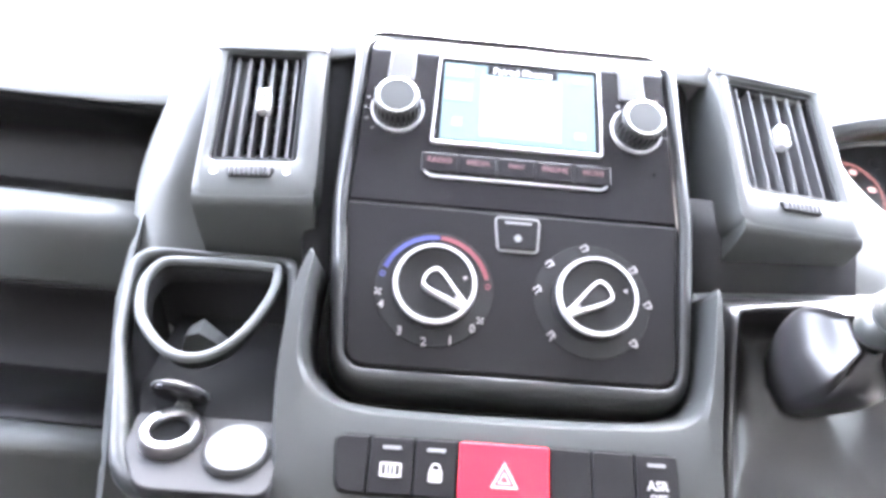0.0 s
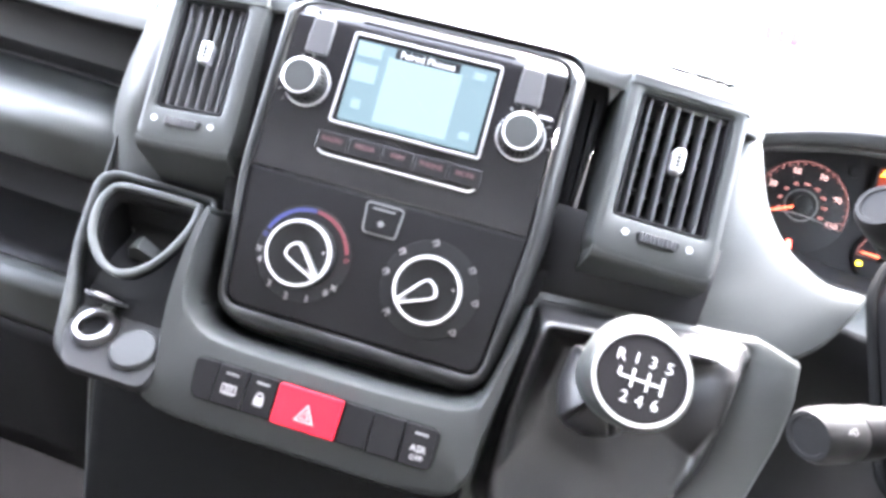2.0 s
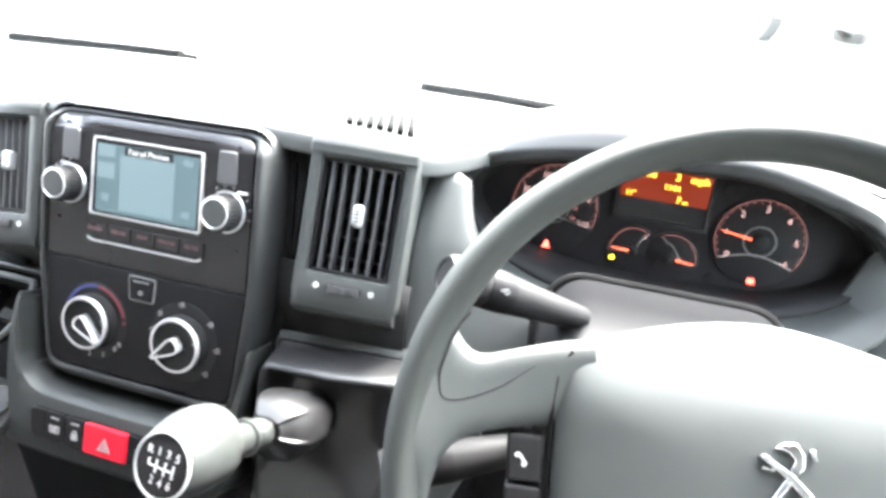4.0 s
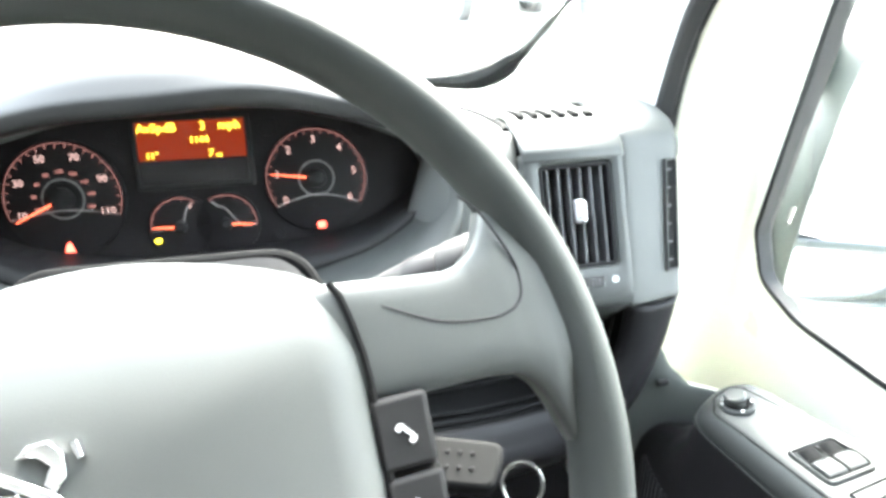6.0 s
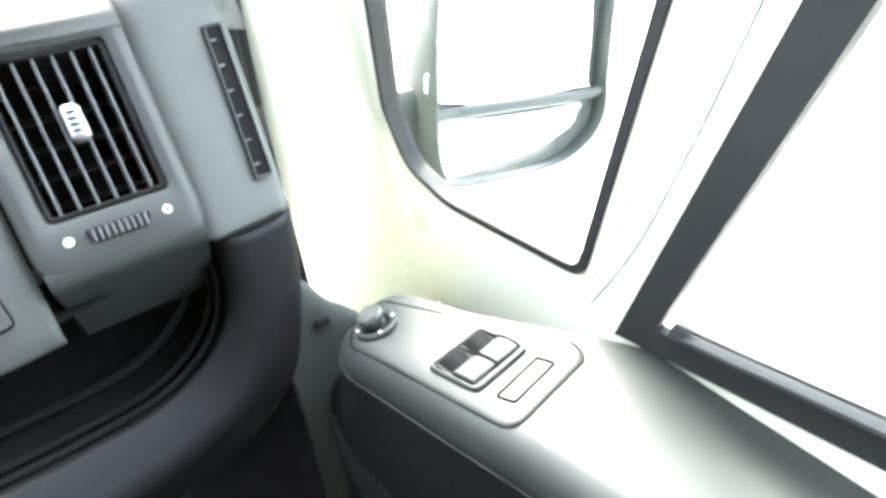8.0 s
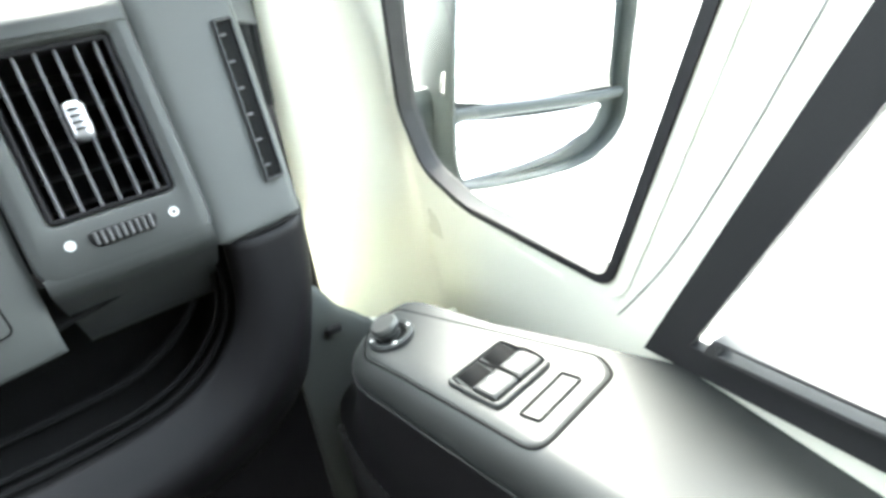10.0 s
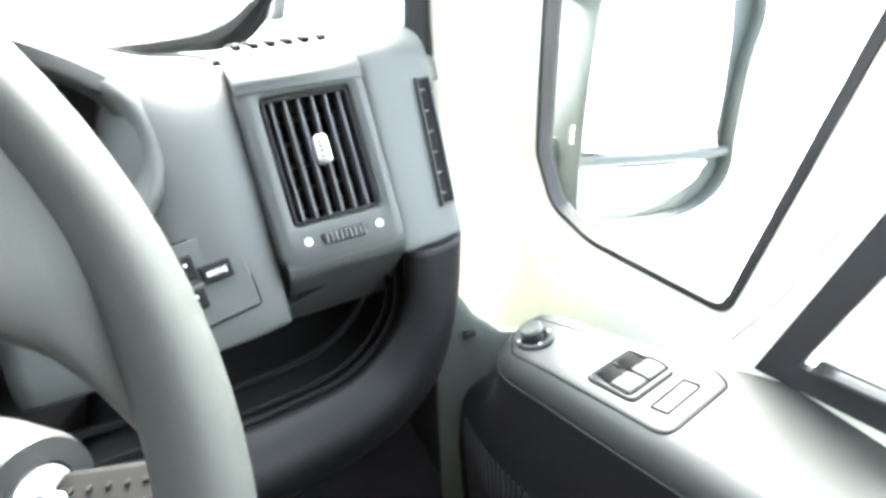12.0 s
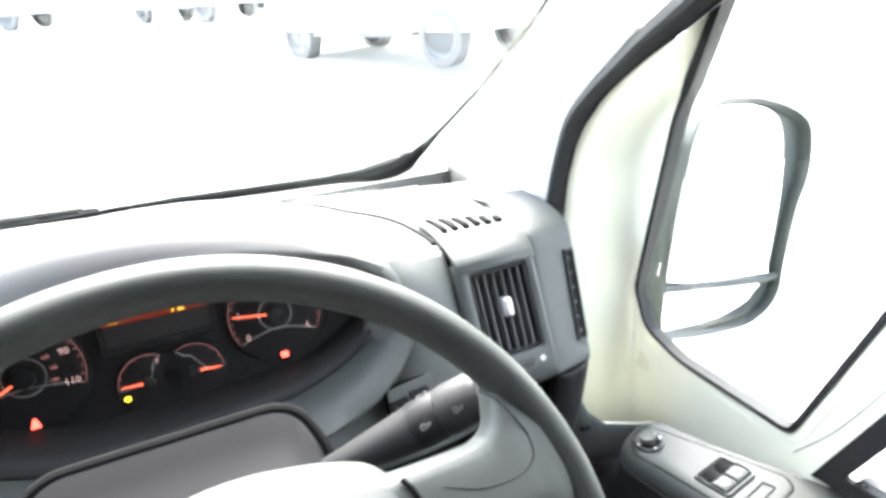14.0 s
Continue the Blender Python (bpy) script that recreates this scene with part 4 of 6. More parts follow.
            valley = 0.016 * fold(tw, 2.15, 0.20) + 0.014 * fold(tw, 0.95, 0.18) + 0.012 * fold(tw, -3.1, 0.14) + 0.010 * fold(tw, -2.35, 0.20) + 0.010 * fold(tw, 0.05, 0.24)
            p += Vector((0.25 * math.cos(a), -1.0, 0.35 * math.sin(a))).normalized() * (0.026 + 0.012 * lift + ridge - valley) * w
            p.y -= 0.0032 * math.sin(22 * t) * max(0.0, -math.cos(a)) * (1 - t) * min(1.0, 6 * t)
            p.y = min(p.y, yy(p.z) - 0.002 - 0.003 * min(1.0, 4 * t))
            ring.append(p)
        rings.append(ring)
    # the gathered bulb below the collar
    gather = spline([(-0.052, 0.0240), (-0.030, 0.0300), (-0.010, 0.0340), (0.006, 0.0345), (0.017, 0.0315), (0.025, 0.0250), (0.030, 0.0185), (0.036, 0.0130)], 3)
    for k, (d, r) in enumerate(gather[1:]):
        t = (k + 1) / len(gather)
        ring = []
        for x, z in hem:
            a = math.atan2(z - 0.875, x - 0.285)
            q = 21 * a + 1.1 * math.sin(2 * a + 1) + 0.7 * math.sin(5 * a)
            pl = abs(math.sin(q / 2)) - 0.55
            ring.append(neck + ax * (d + 0.005 * pl * math.exp(-((t - 0.80) / 0.16) ** 2)) + (e1 * math.cos(a) + e2 * math.sin(a)) * (r + 0.0065 * pl * math.exp(-((t - 0.74) / 0.22) ** 2) + 0.002 * math.sin(3 * a + 1)))
        rings.append(ring)
    loops(bm := B(), rings, Matrix(), False, False)
    soft = [v for v in bm.verts if all(len(e.link_faces) == 2 for e in v.link_edges)]
    for _ in range(1):
        bmesh.ops.smooth_vert(bm, verts=soft, factor=0.5, use_axis_x=True, use_axis_y=True, use_axis_z=True)
    part("boot", bm, LEATHER, g, "creased black leather boot", thick=0.0015, sharp=180)
    bm = B()
    tube(bm, [Vector((x, yy(z), z)) for x, z in hem], 0.0011, 8, True)
    part("boot_hem", bm, LEATHER, g)


gear()


# ---- instrument cluster ----
def dial_text(parent, M, items, r, size, mat, a0, a1):
    n = len(items)
    for i, t in enumerate(items):
        a = radians(a0 + (a1 - a0) * i / max(1, n - 1))
        word("number", t, size, at(M, r * math.cos(a), r * math.sin(a), 0.0045), mat, parent, 0.00008)


def gauge(parent, name, u, v, R, nums, a0, a1, needle, rnum, size, ticks, label):
    M = at(CL, u, v)
    bm = B()
    lathe(bm, [(R + 0.002, 0.0), (R + 0.002, 0.003), (R, 0.0038), (0, 0.0038)], M, 48, True, False)
    g = part(name, bm, DIALFACE, parent, label)
    arc = [radians(a0 + (a1 - a0) * k / 36) for k in range(37)]
    bm = B()
    tube(bm, [M @ Vector((R * 0.97 * math.cos(a), R * 0.97 * math.sin(a), 0.0042)) for a in arc], 0.0003, 6)
    part("scale_arc", bm, SCALE, g)
    bm = B()
    lo = radians(a0), radians(a1)
    p0, p1 = [(R * 0.95 * math.cos(a), R * 0.95 * math.sin(a)) for a in lo]
    tube(bm, [M @ Vector((*p, 0.0042)) for p in spline([p0, (p0[0] * 0.5, p0[1] * 0.75), (0, p0[1] * 0.62), (p1[0] * 0.5, p1[1] * 0.75), p1], 5)], 0.0006, 6)
    part("scale_foot", bm, FOOTINK, g)
    bm = B()
    for k in range(ticks):
        a = radians(a0 + (a1 - a0) * k / (ticks - 1))
        box(bm, R * 0.92, 0, 0.0043, R * 0.07, 0.0006, 0.0006, M @ pose(0, 0, 0, 0, 0, math.degrees(a)))
    part("ticks", bm, SCALE, g)
    if nums:
        dial_text(g, M, nums, R * rnum, size, NUMBER, a0, a1)
    bm = B()
    N = M @ pose(0, 0, 0, 0, 0, needle)
    prism(bm, [(-R * 0.1, -0.0013), (R * 0.88, -0.0005), (R * 0.88, 0.0005), (-R * 0.1, 0.0013)], N, 0.006, 0.0075)
    part("needle", bm, NEEDLE, g, "glowing red needle")
    bm = B()
    lathe(bm, [(R * 0.2, 0.004), (R * 0.19, 0.0085), (R * 0.12, 0.0100), (0, 0.0102)], M, 24, True, False)
    part("hub", bm, DARK, g)
    if nums[0]:
        bm = B()
        lathe(bm, [(R * 0.36, 0.0035), (R * 0.36, 0.0042), (R * 0.33, 0.0042)], M, 32, False, False)
        part("inner_ring", bm, GREYINK, g)
    return g


def cluster():
    c = thing("instrument_cluster", CL @ Vector((0, -0.05, 0)), "lit instrument cluster with red dials and orange display", "instrument cluster")
    bm = B()
    prism(bm, [p[:2] for p in spline([(-0.205, -0.045), (-0.17, 0.0), (-0.09, 0.03), (0.0, 0.040), (0.10, 0.032), (0.18, 0.004), (0.215, -0.040), (0.195, -0.075), (0.13, -0.108), (0.03, -0.120), (-0.07, -0.120), (-0.16, -0.095)], 5, True)], CL, -0.03, 0.0, 0.002)
    part("back_plate", bm, DIALFACE, c)
    gauge(c, "speedometer", -0.1075, -0.052, 0.049, ["10", "30", "50", "70", "90", "110"], 200, -20, 205, 0.76, 0.0088, 23, "speedometer in miles per hour")
    inner = at(CL, -0.1075, -0.052)
    dial_text(c, inner, ["20", "40", "60", "80", "100", "120", "140", "160", "180"], 0.0235, 0.0046, SCALE, 200, -20)
    gauge(c, "rev_counter", 0.1080, -0.048, 0.045, ["0", "1", "2", "3", "4", "5", "6"], 213, -33, 172, 0.76, 0.0095, 25, "rev counter with white numbers")
    gauge(c, "fuel_gauge", -0.0135, -0.0835, 0.0265, ["", "F"], 185, 60, 178, 0.75, 0.006, 6, "small fuel gauge")
    gauge(c, "temperature_gauge", 0.0260, -0.0835, 0.0265, ["", ""], 120, -5, -4, 0.75, 0.006, 6, "small temperature gauge")
    bm = B()
    holed(bm, rect(0.0045, -0.0195, 0.100, 0.062, 0.003), rect(0.0045, -0.0185, 0.0905, 0.0535, 0.001), CL, -0.002, 0.006, 0.001)
    part("display_frame", bm, DARK, c)
    bm = B()
    box(bm, 0.0045, -0.0080, 0.0035, 0.091, 0.033, 0.003, CL)
    d = part("display", bm, LCDBACK, c, "orange trip display")
    bm = B()
    box(bm, 0.0045, -0.035, 0.0035, 0.091, 0.0215, 0.003, CL)
    part("display_blank", bm, GLOSS, c)
    for t, u, v, s in (("AvSpdB", -0.0235, 0.0030, 0.0105), ("3", 0.0150, 0.0030, 0.0105), ("mph", 0.0375, 0.0030, 0.0105), ("1144", 0.0110, -0.0085, 0.0085), ("11\u00b0", -0.0295, -0.0205, 0.0080), ("7", 0.0200, -0.0205, 0.0090), ("mi", 0.0265, -0.0220, 0.0050)):
        word("readout", t, s, at(CL, u, v, 0.0052), ORANGE, d, 0.0001)
    for u, v, mt, r in ((-0.1085, -0.0945, REDGLOW, 0.0045), (0.1090, -0.0905, REDGLOW, 0.0036), (-0.0345, -0.0945, AMBER, 0.0028)):
        bm = B()
        if u < -0.1:
            prism(bm, [(u - 0.0042, v - 0.0040), (u + 0.0042, v - 0.0040), (u + 0.0012, v + 0.0042), (u - 0.0012, v + 0.0042)], CL, 0.002, 0.0045)
        else:
            prism(bm, rect(u, v, 2 * r, 1.6 * r, 0.002), CL, 0.002, 0.0045)
        part("warning_lamp", bm, mt, c, "lit warning lamp")
    for u, v, r in ((0.0685, -0.0005, 0.0075), (-0.0625, -0.001, 0.0065), (0.0700, -0.0965, 0.0050), (0.1520, -0.004, 0.010)):
        bm = B()
        prism(bm, circle(u, v, r, 20), CL, -0.001, 0.0018, 0.0005)
        part("blank_lens", bm, SATIN, c)


cluster()

# bowl round the cluster
A = spline([(-0.195, -0.045), (-0.16, -0.004), (-0.09, 0.024), (0.0, 0.034), (0.10, 0.026), (0.17, 0.0), (0.205, -0.040), (0.187, -0.070), (0.125, -0.100), (0.03, -0.108), (-0.07, -0.108), (-0.155, -0.088)], 5, True)
A3 = [CL @ Vector((x, y, 0.002)) for x, y in A]
Bo = spline([(0.335, 0.545, 1.095), (0.362, 0.560, 1.126), (0.43, 0.560, 1.148), (0.56, 0.562, 1.166), (0.66, 0.565, 1.158), (0.745, 0.565, 1.132), (0.790, 0.560, 1.095), (0.785, 0.530, 1.045), (0.725, 0.500, 1.008), (0.58, 0.480, 0.985), (0.44, 0.480, 0.985), (0.365, 0.500, 1.035)], 5, True)
bm = B()
mid = [a.lerp(Vector(b), 0.25) for a, b in zip(A3, Bo)]
mid2 = [a.lerp(Vector(b), 0.75) + Vector((0, 0, -0.004)) for a, b in zip(A3, Bo)]
cowl = [a.lerp(Vector(b), 0.46) for a, b in zip(A3, Bo)]
for _ in range(3):
    cowl, mid2 = ([(r[i - 2] + r[i - 1] + r[i] + r[(i + 1) % len(r)] + r[(i + 2) % len(r)]) / 5 for i in range(len(r))] for r in (cowl, mid2))
# DARK here covers black plastic and also the shade inside the bowl.
loops(bm, [A3, mid, cowl], Matrix(), False, False)
part("cluster_cowl", bm, DARK, dash, "inner cowl round the dials, black plastic and bowl shade in one", thick=0.003)
bm = B()
away = [Vector((b[0] - 0.565, 0, b[2] - 1.075)).normalized() for b in Bo]
loops(bm, [cowl, mid2, [Vector(b) + d * -0.002 for b, d in zip(Bo, away)], [Vector(b) + d * 0.003 + Vector((0, 0.001, 0)) for b, d in zip(Bo, away)], [Vector(b) + d * 0.009 + Vector((0, 0.008, 0)) for b, d in zip(Bo, away)], [Vector(b) + d * 0.013 + Vector((0, 0.024, 0)) for b, d in zip(Bo, away)]], Matrix(), False, False)
part("cluster_bowl", bm, LOWG, dash, thick=0.003, sharp=75)
# visor over the cluster
bm = B()
rows = []
for x, yf, zf, hb in ((0.335, 0.580, 1.110, 0.004), (0.40, 0.560, 1.142, 0.016), (0.48, 0.550, 1.162, 0.022), (0.56, 0.547, 1.168, 0.024), (0.64, 0.548, 1.170, 0.018), (0.70, 0.548, 1.158, 0.016), (0.738, 0.550, 1.1465, 0.007), (0.758, 0.555, 1.1345, 0.004), (0.774, 0.564, 1.1215, 0.001), (0.784, 0.573, 1.1110, 0.0)):
    k = 0.4 if x > 0.78 else 1.0
    rows.append([(x, yf + 0.045, zf - 0.018 * k), (x, yf + 0.012, zf - 0.017 * k), (x, yf + 0.001, zf - 0.013 * k), (x, yf, zf - 0.004 * k), (x, yf + 0.004, zf + 0.003), (x, yf + 0.030, zf + hb), (x, yf + 0.09, zf + hb + 0.004)])
smooth_sheet(bm, rows, 5, 3)
part("visor", bm, STACKG, dash, "grey visor over the instruments", thick=0.003)

# face between cluster and side vent, and knee panels
bm = B()
smooth_sheet(bm, [[(0.680, 0.520, 0.985), (0.680, 0.510, 0.975), (0.680, 0.503, 0.965), (0.680, 0.498, 0.950), (0.680, 0.497, 0.935)],
                  [(0.735, 0.560, 1.010), (0.738, 0.545, 1.000), (0.742, 0.530, 0.985), (0.742, 0.503, 0.955), (0.742, 0.499, 0.935)],
                  [(0.775, 0.585, 1.112), (0.785, 0.560, 1.085), (0.790, 0.530, 1.02), (0.785, 0.505, 0.955), (0.785, 0.50, 0.935)],
                  [(0.82, 0.590, 1.112), (0.825, 0.562, 1.085), (0.825, 0.530, 1.02), (0.825, 0.508, 0.955), (0.825, 0.505, 0.935)],
                  [(0.8525, 0.595, 1.108), (0.8530, 0.570, 1.080), (0.8530, 0.540, 1.02), (0.8530, 0.515, 0.955), (0.8530, 0.512, 0.935)]], 4, 4)
part("side_face", bm, GREY, dash, thick=0.003)
bm = B()
smooth_sheet(bm, [[(0.40, 0.475, 0.995), (0.40, 0.47, 0.94), (0.42, 0.50, 0.80), (0.42, 0.56, 0.55)],
                  [(0.60, 0.470, 0.985), (0.60, 0.47, 0.94), (0.60, 0.50, 0.80), (0.60, 0.56, 0.55)],
                  [(0.775, 0.56, 1.0), (0.775, 0.66, 0.935), (0.77, 0.66, 0.80), (0.76, 0.66, 0.55)]], 4, 4)
part("knee_panel", bm, DARK, dash, "dark knee panel", thick=0.003)
bm = B()
smooth_sheet(bm, [[(0.334, 0.520, 1.128), (0.350, 0.512, 1.130), (0.364, 0.516, 1.127), (0.372, 0.521, 1.121), (0.374, 0.530, 1.116)],
                  [(0.336, 0.468, 1.065), (0.352, 0.470, 1.068), (0.375, 0.484, 1.074), (0.386, 0.496, 1.078), (0.389, 0.508, 1.074)],
                  [(0.338, 0.444, 1.005), (0.358, 0.446, 1.010), (0.390, 0.462, 1.032), (0.408, 0.478, 1.046), (0.412, 0.492, 1.044)],
                  [(0.345, 0.428, 0.972), (0.372, 0.432, 0.985), (0.415, 0.452, 1.012), (0.440, 0.466, 1.026), (0.446, 0.480, 1.024)],
                  [(0.360, 0.418, 0.945), (0.405, 0.420, 0.950), (0.448, 0.434, 0.975), (0.474, 0.452, 1.010), (0.482, 0.464, 1.024)],
                  [(0.375, 0.440, 0.930), (0.415, 0.445, 0.935), (0.452, 0.455, 0.965), (0.478, 0.470, 1.000), (0.488, 0.480, 1.018)]], 4, 4)
part("inner_face", bm, GREY, dash, "smooth grey panel beside the instruments", thick=0.003)
# Dark sheet put in for the shadow below the centre vent.
bm = B()
sheet(bm, [[(x, 0.425, 0.93), (x, 0.424, 0.965), (x, 0.428, 1.0), (x, 0.44, 1.03)] for x in (0.20, 0.27, 0.346)])
part("under_vent_shade", bm, DARK, dash, thick=0.003)

# side pod with the window demister
def pod_y(z):
    return 0.5300 + 0.43 * (z - 0.964)


PLAN = [(0.951, 0.022), (0.951, 0.004), (0.954, -0.001), (0.965, 0.0), (0.980, 0.003), (0.994, 0.006), (1.0055, 0.0085), (1.0085, 0.0115), (1.0105, 0.019), (1.0125, 0.05), (1.017, 0.11), (1.022, 0.20)]
rows = []
for z, k in ((0.948, 0.009), (0.956, 0.007), (0.9605, 0.001), (0.966, 0), (1.0, 0), (1.04, 0), (1.080, 0.0), (1.096, 0.002), (1.106, 0.010), (1.112, 0.028), (1.115, 0.060), (1.112, 0.11), (1.10, 0.17)):
    rows.append([(max(x, 0.962 if z < 0.96 else 0.0) + 0.03 * (min(z, 1.09) - 1.034) * max(0.0, min(1.0, (x - 0.958) / 0.035)), pod_y(min(z, 1.09)) + d + k, z - 0.06 * d * (z > 1.08)) for x, d in PLAN])
bm = B()
smooth_sheet(bm, rows, 3, 3)
part("side_pod", bm, GREY, dash, "grey corner pod beside the door", thick=0.003)


bm = B()
tube(bm, spline([(0.952, 0.5285, 0.9585), (0.975, 0.5275, 0.9580), (0.995, 0.5320, 0.9575), (1.0085, 0.5440, 0.9570)], 5), 0.0016, 6)
part("pod_seam", bm, BLACK, dash)


def side_vent():
    v = thing("side_vent", (1.0035, 0.562, 1.034), "narrow black side window demister vent", "air vent", "dashboard air vents")
    uu, vv = Vector((0.98, 0.2, 0.0)), Vector((0.003, 0.042, 0.098)).normalized()
    ww = uu.cross(vv).normalized()
    M = Matrix.Translation((1.0000, 0.5625, 1.0330)) @ Matrix((uu, vv, ww)).transposed().to_4x4()
    bm = B()
    holed(bm, rect(0, 0, 0.0128, 0.106, 0.0012), rect(0.0006, 0, 0.0105, 0.102, 0.0008), M, -0.010, 0.0030, 0.0008)
    part("frame", bm, STACKG, v)
    bm = B()
    box(bm, 0.0006, 0, 0.0002, 0.0110, 0.103, 0.0026, M)
    part("duct", bm, BLACK, v)
    for k in range(6):
        bm = B()
        box(bm, -0.0022, -0.0425 + 0.0170 * k, 0.0016, 0.0036, 0.0012, 0.0024, M)
        part("slat", bm, SLAT, v)


side_vent()

# lower corner of the dashboard and the open cubby
C1 = [(0.953, 0.537, 0.957), (0.946, 0.532, 0.905), (0.922, 0.525, 0.874), (0.885, 0.510, 0.863), (0.831, 0.490, 0.870), (0.781, 0.470, 0.884), (0.700, 0.450, 0.900)]
C2 = [(0.960, 0.526, 0.957), (0.953, 0.522, 0.902), (0.930, 0.513, 0.862), (0.888, 0.498, 0.848), (0.832, 0.477, 0.855), (0.779, 0.456, 0.869), (0.700, 0.437, 0.885)]
C3 = [(0.978, 0.526, 0.956), (0.972, 0.520, 0.892), (0.948, 0.510, 0.838), (0.896, 0.494, 0.818), (0.834, 0.472, 0.825), (0.778, 0.452, 0.838), (0.700, 0.434, 0.855)]
C4 = [(1.010, 0.542, 0.955), (1.002, 0.545, 0.880), (0.985, 0.565, 0.795), (0.930, 0.565, 0.745), (0.850, 0.550, 0.735), (0.770, 0.535, 0.735), (0.690, 0.525, 0.740)]
C5 = [(1.020, 0.60, 0.955), (1.015, 0.60, 0.880), (1.0, 0.66, 0.77), (0.94, 0.70, 0.69), (0.85, 0.70, 0.66), (0.770, 0.69, 0.66), (0.690, 0.68, 0.66)]
# Same grey as the pod above; SATIN carries the shade low down.
bm = B()
smooth_sheet(bm, [C1, C2, C3, C4, C5], 4, 6)
part("corner_panel", bm, SATIN, dash, "lower corner panel sweeping under the cubby, its grey darkened for shade", thick=0.004)
T1 = [(0.953, 0.548, 0.965), (0.945, 0.548, 0.958), (0.925, 0.545, 0.950), (0.885, 0.535, 0.944), (0.831, 0.520, 0.940), (0.781, 0.510, 0.938), (0.700, 0.500, 0.940)]
# Cubby lining goes near-black for the shade within.
bm = B()
smooth_sheet(bm, [T1, [(x - 0.004, 0.610, z - 0.012) for x, y, z in T1], [(c[0] - 0.006, 0.640, (c[2] + t[2]) / 2 - 0.01) for c, t in zip(C1, T1)], [(c[0] - 0.003, 0.600, c[2] - 0.006) for c in C1], [(c[0] - 0.001, c[1] + 0.03, c[2] - 0.010) for c in C1], C1], 4, 5)
part("cubby", bm, BLACK, dash, "open cubby blackened for shade", thick=0.003)
for d, r in ((0.012, 0.0022), (0.024, 0.0022), (0.052, 0.0035)):
    bm = B()
    tube(bm, spline([(x - d * 0.3, y + d, z - 0.002 + 0.25 * max(0, d - 0.03)) for x, y, z in C1], 6), r, 6)
    part("cubby_ridge", bm, BLACK, dash)
bm = B()
lathe(bm, [(0.0035, -0.004), (0.0035, 0.001), (0.0, 0.002)], face_frame((0.924, 0.532, 0.797), -20, 10), 12, True, False)
part("screw", bm, CHROME, dash, "small bright screw")

# demister grilles
for x0, x1, y0, h0, h1, slant, n in ((0.253, 0.318, 0.494, 0.012, 0.058, -0.017, 7), (0.868, 0.935, 0.622, 0.054, 0.012, -0.002, 6)):
    g = thing("demister_grille", on_top((x0 + x1) / 2, y0 + 0.02)[0], "black slotted demister grille in the dashboard top", "vent grille", "demister grilles")
    for k in range(n):
        t = k / (n - 1)
        cx, h = x0 + (x1 - x0) * t, h0 + (h1 - h0) * t
        sl = slant * h / 0.055
        rows = [[(cx - 0.0034 + sl * s, y0 + h * s), (cx + 0.0034 + sl * s, y0 + h * s)] for s in (0, 0.25, 0.5, 0.75, 1)]
        bm = B()
        q = [r[0] for r in rows] + [r[1] for r in rows[::-1]]
        vs = [[bm.verts.new(on_top(a, b, 0.0036)[0]) for a, b in r] for r in rows]
        for a, b in zip(vs, vs[1:]):
            bm.faces.new((a[0], a[1], b[1], b[0]))
        part("slot", bm, BLACK, g, thick=0.003)

# ---- steering wheel ----
WH = face_frame((0.602, 0.251, 1.078), 34, 2, 7)
WR = face_frame((0.6132, 0.2388, 1.0842), 33.0, 7.5, 7)


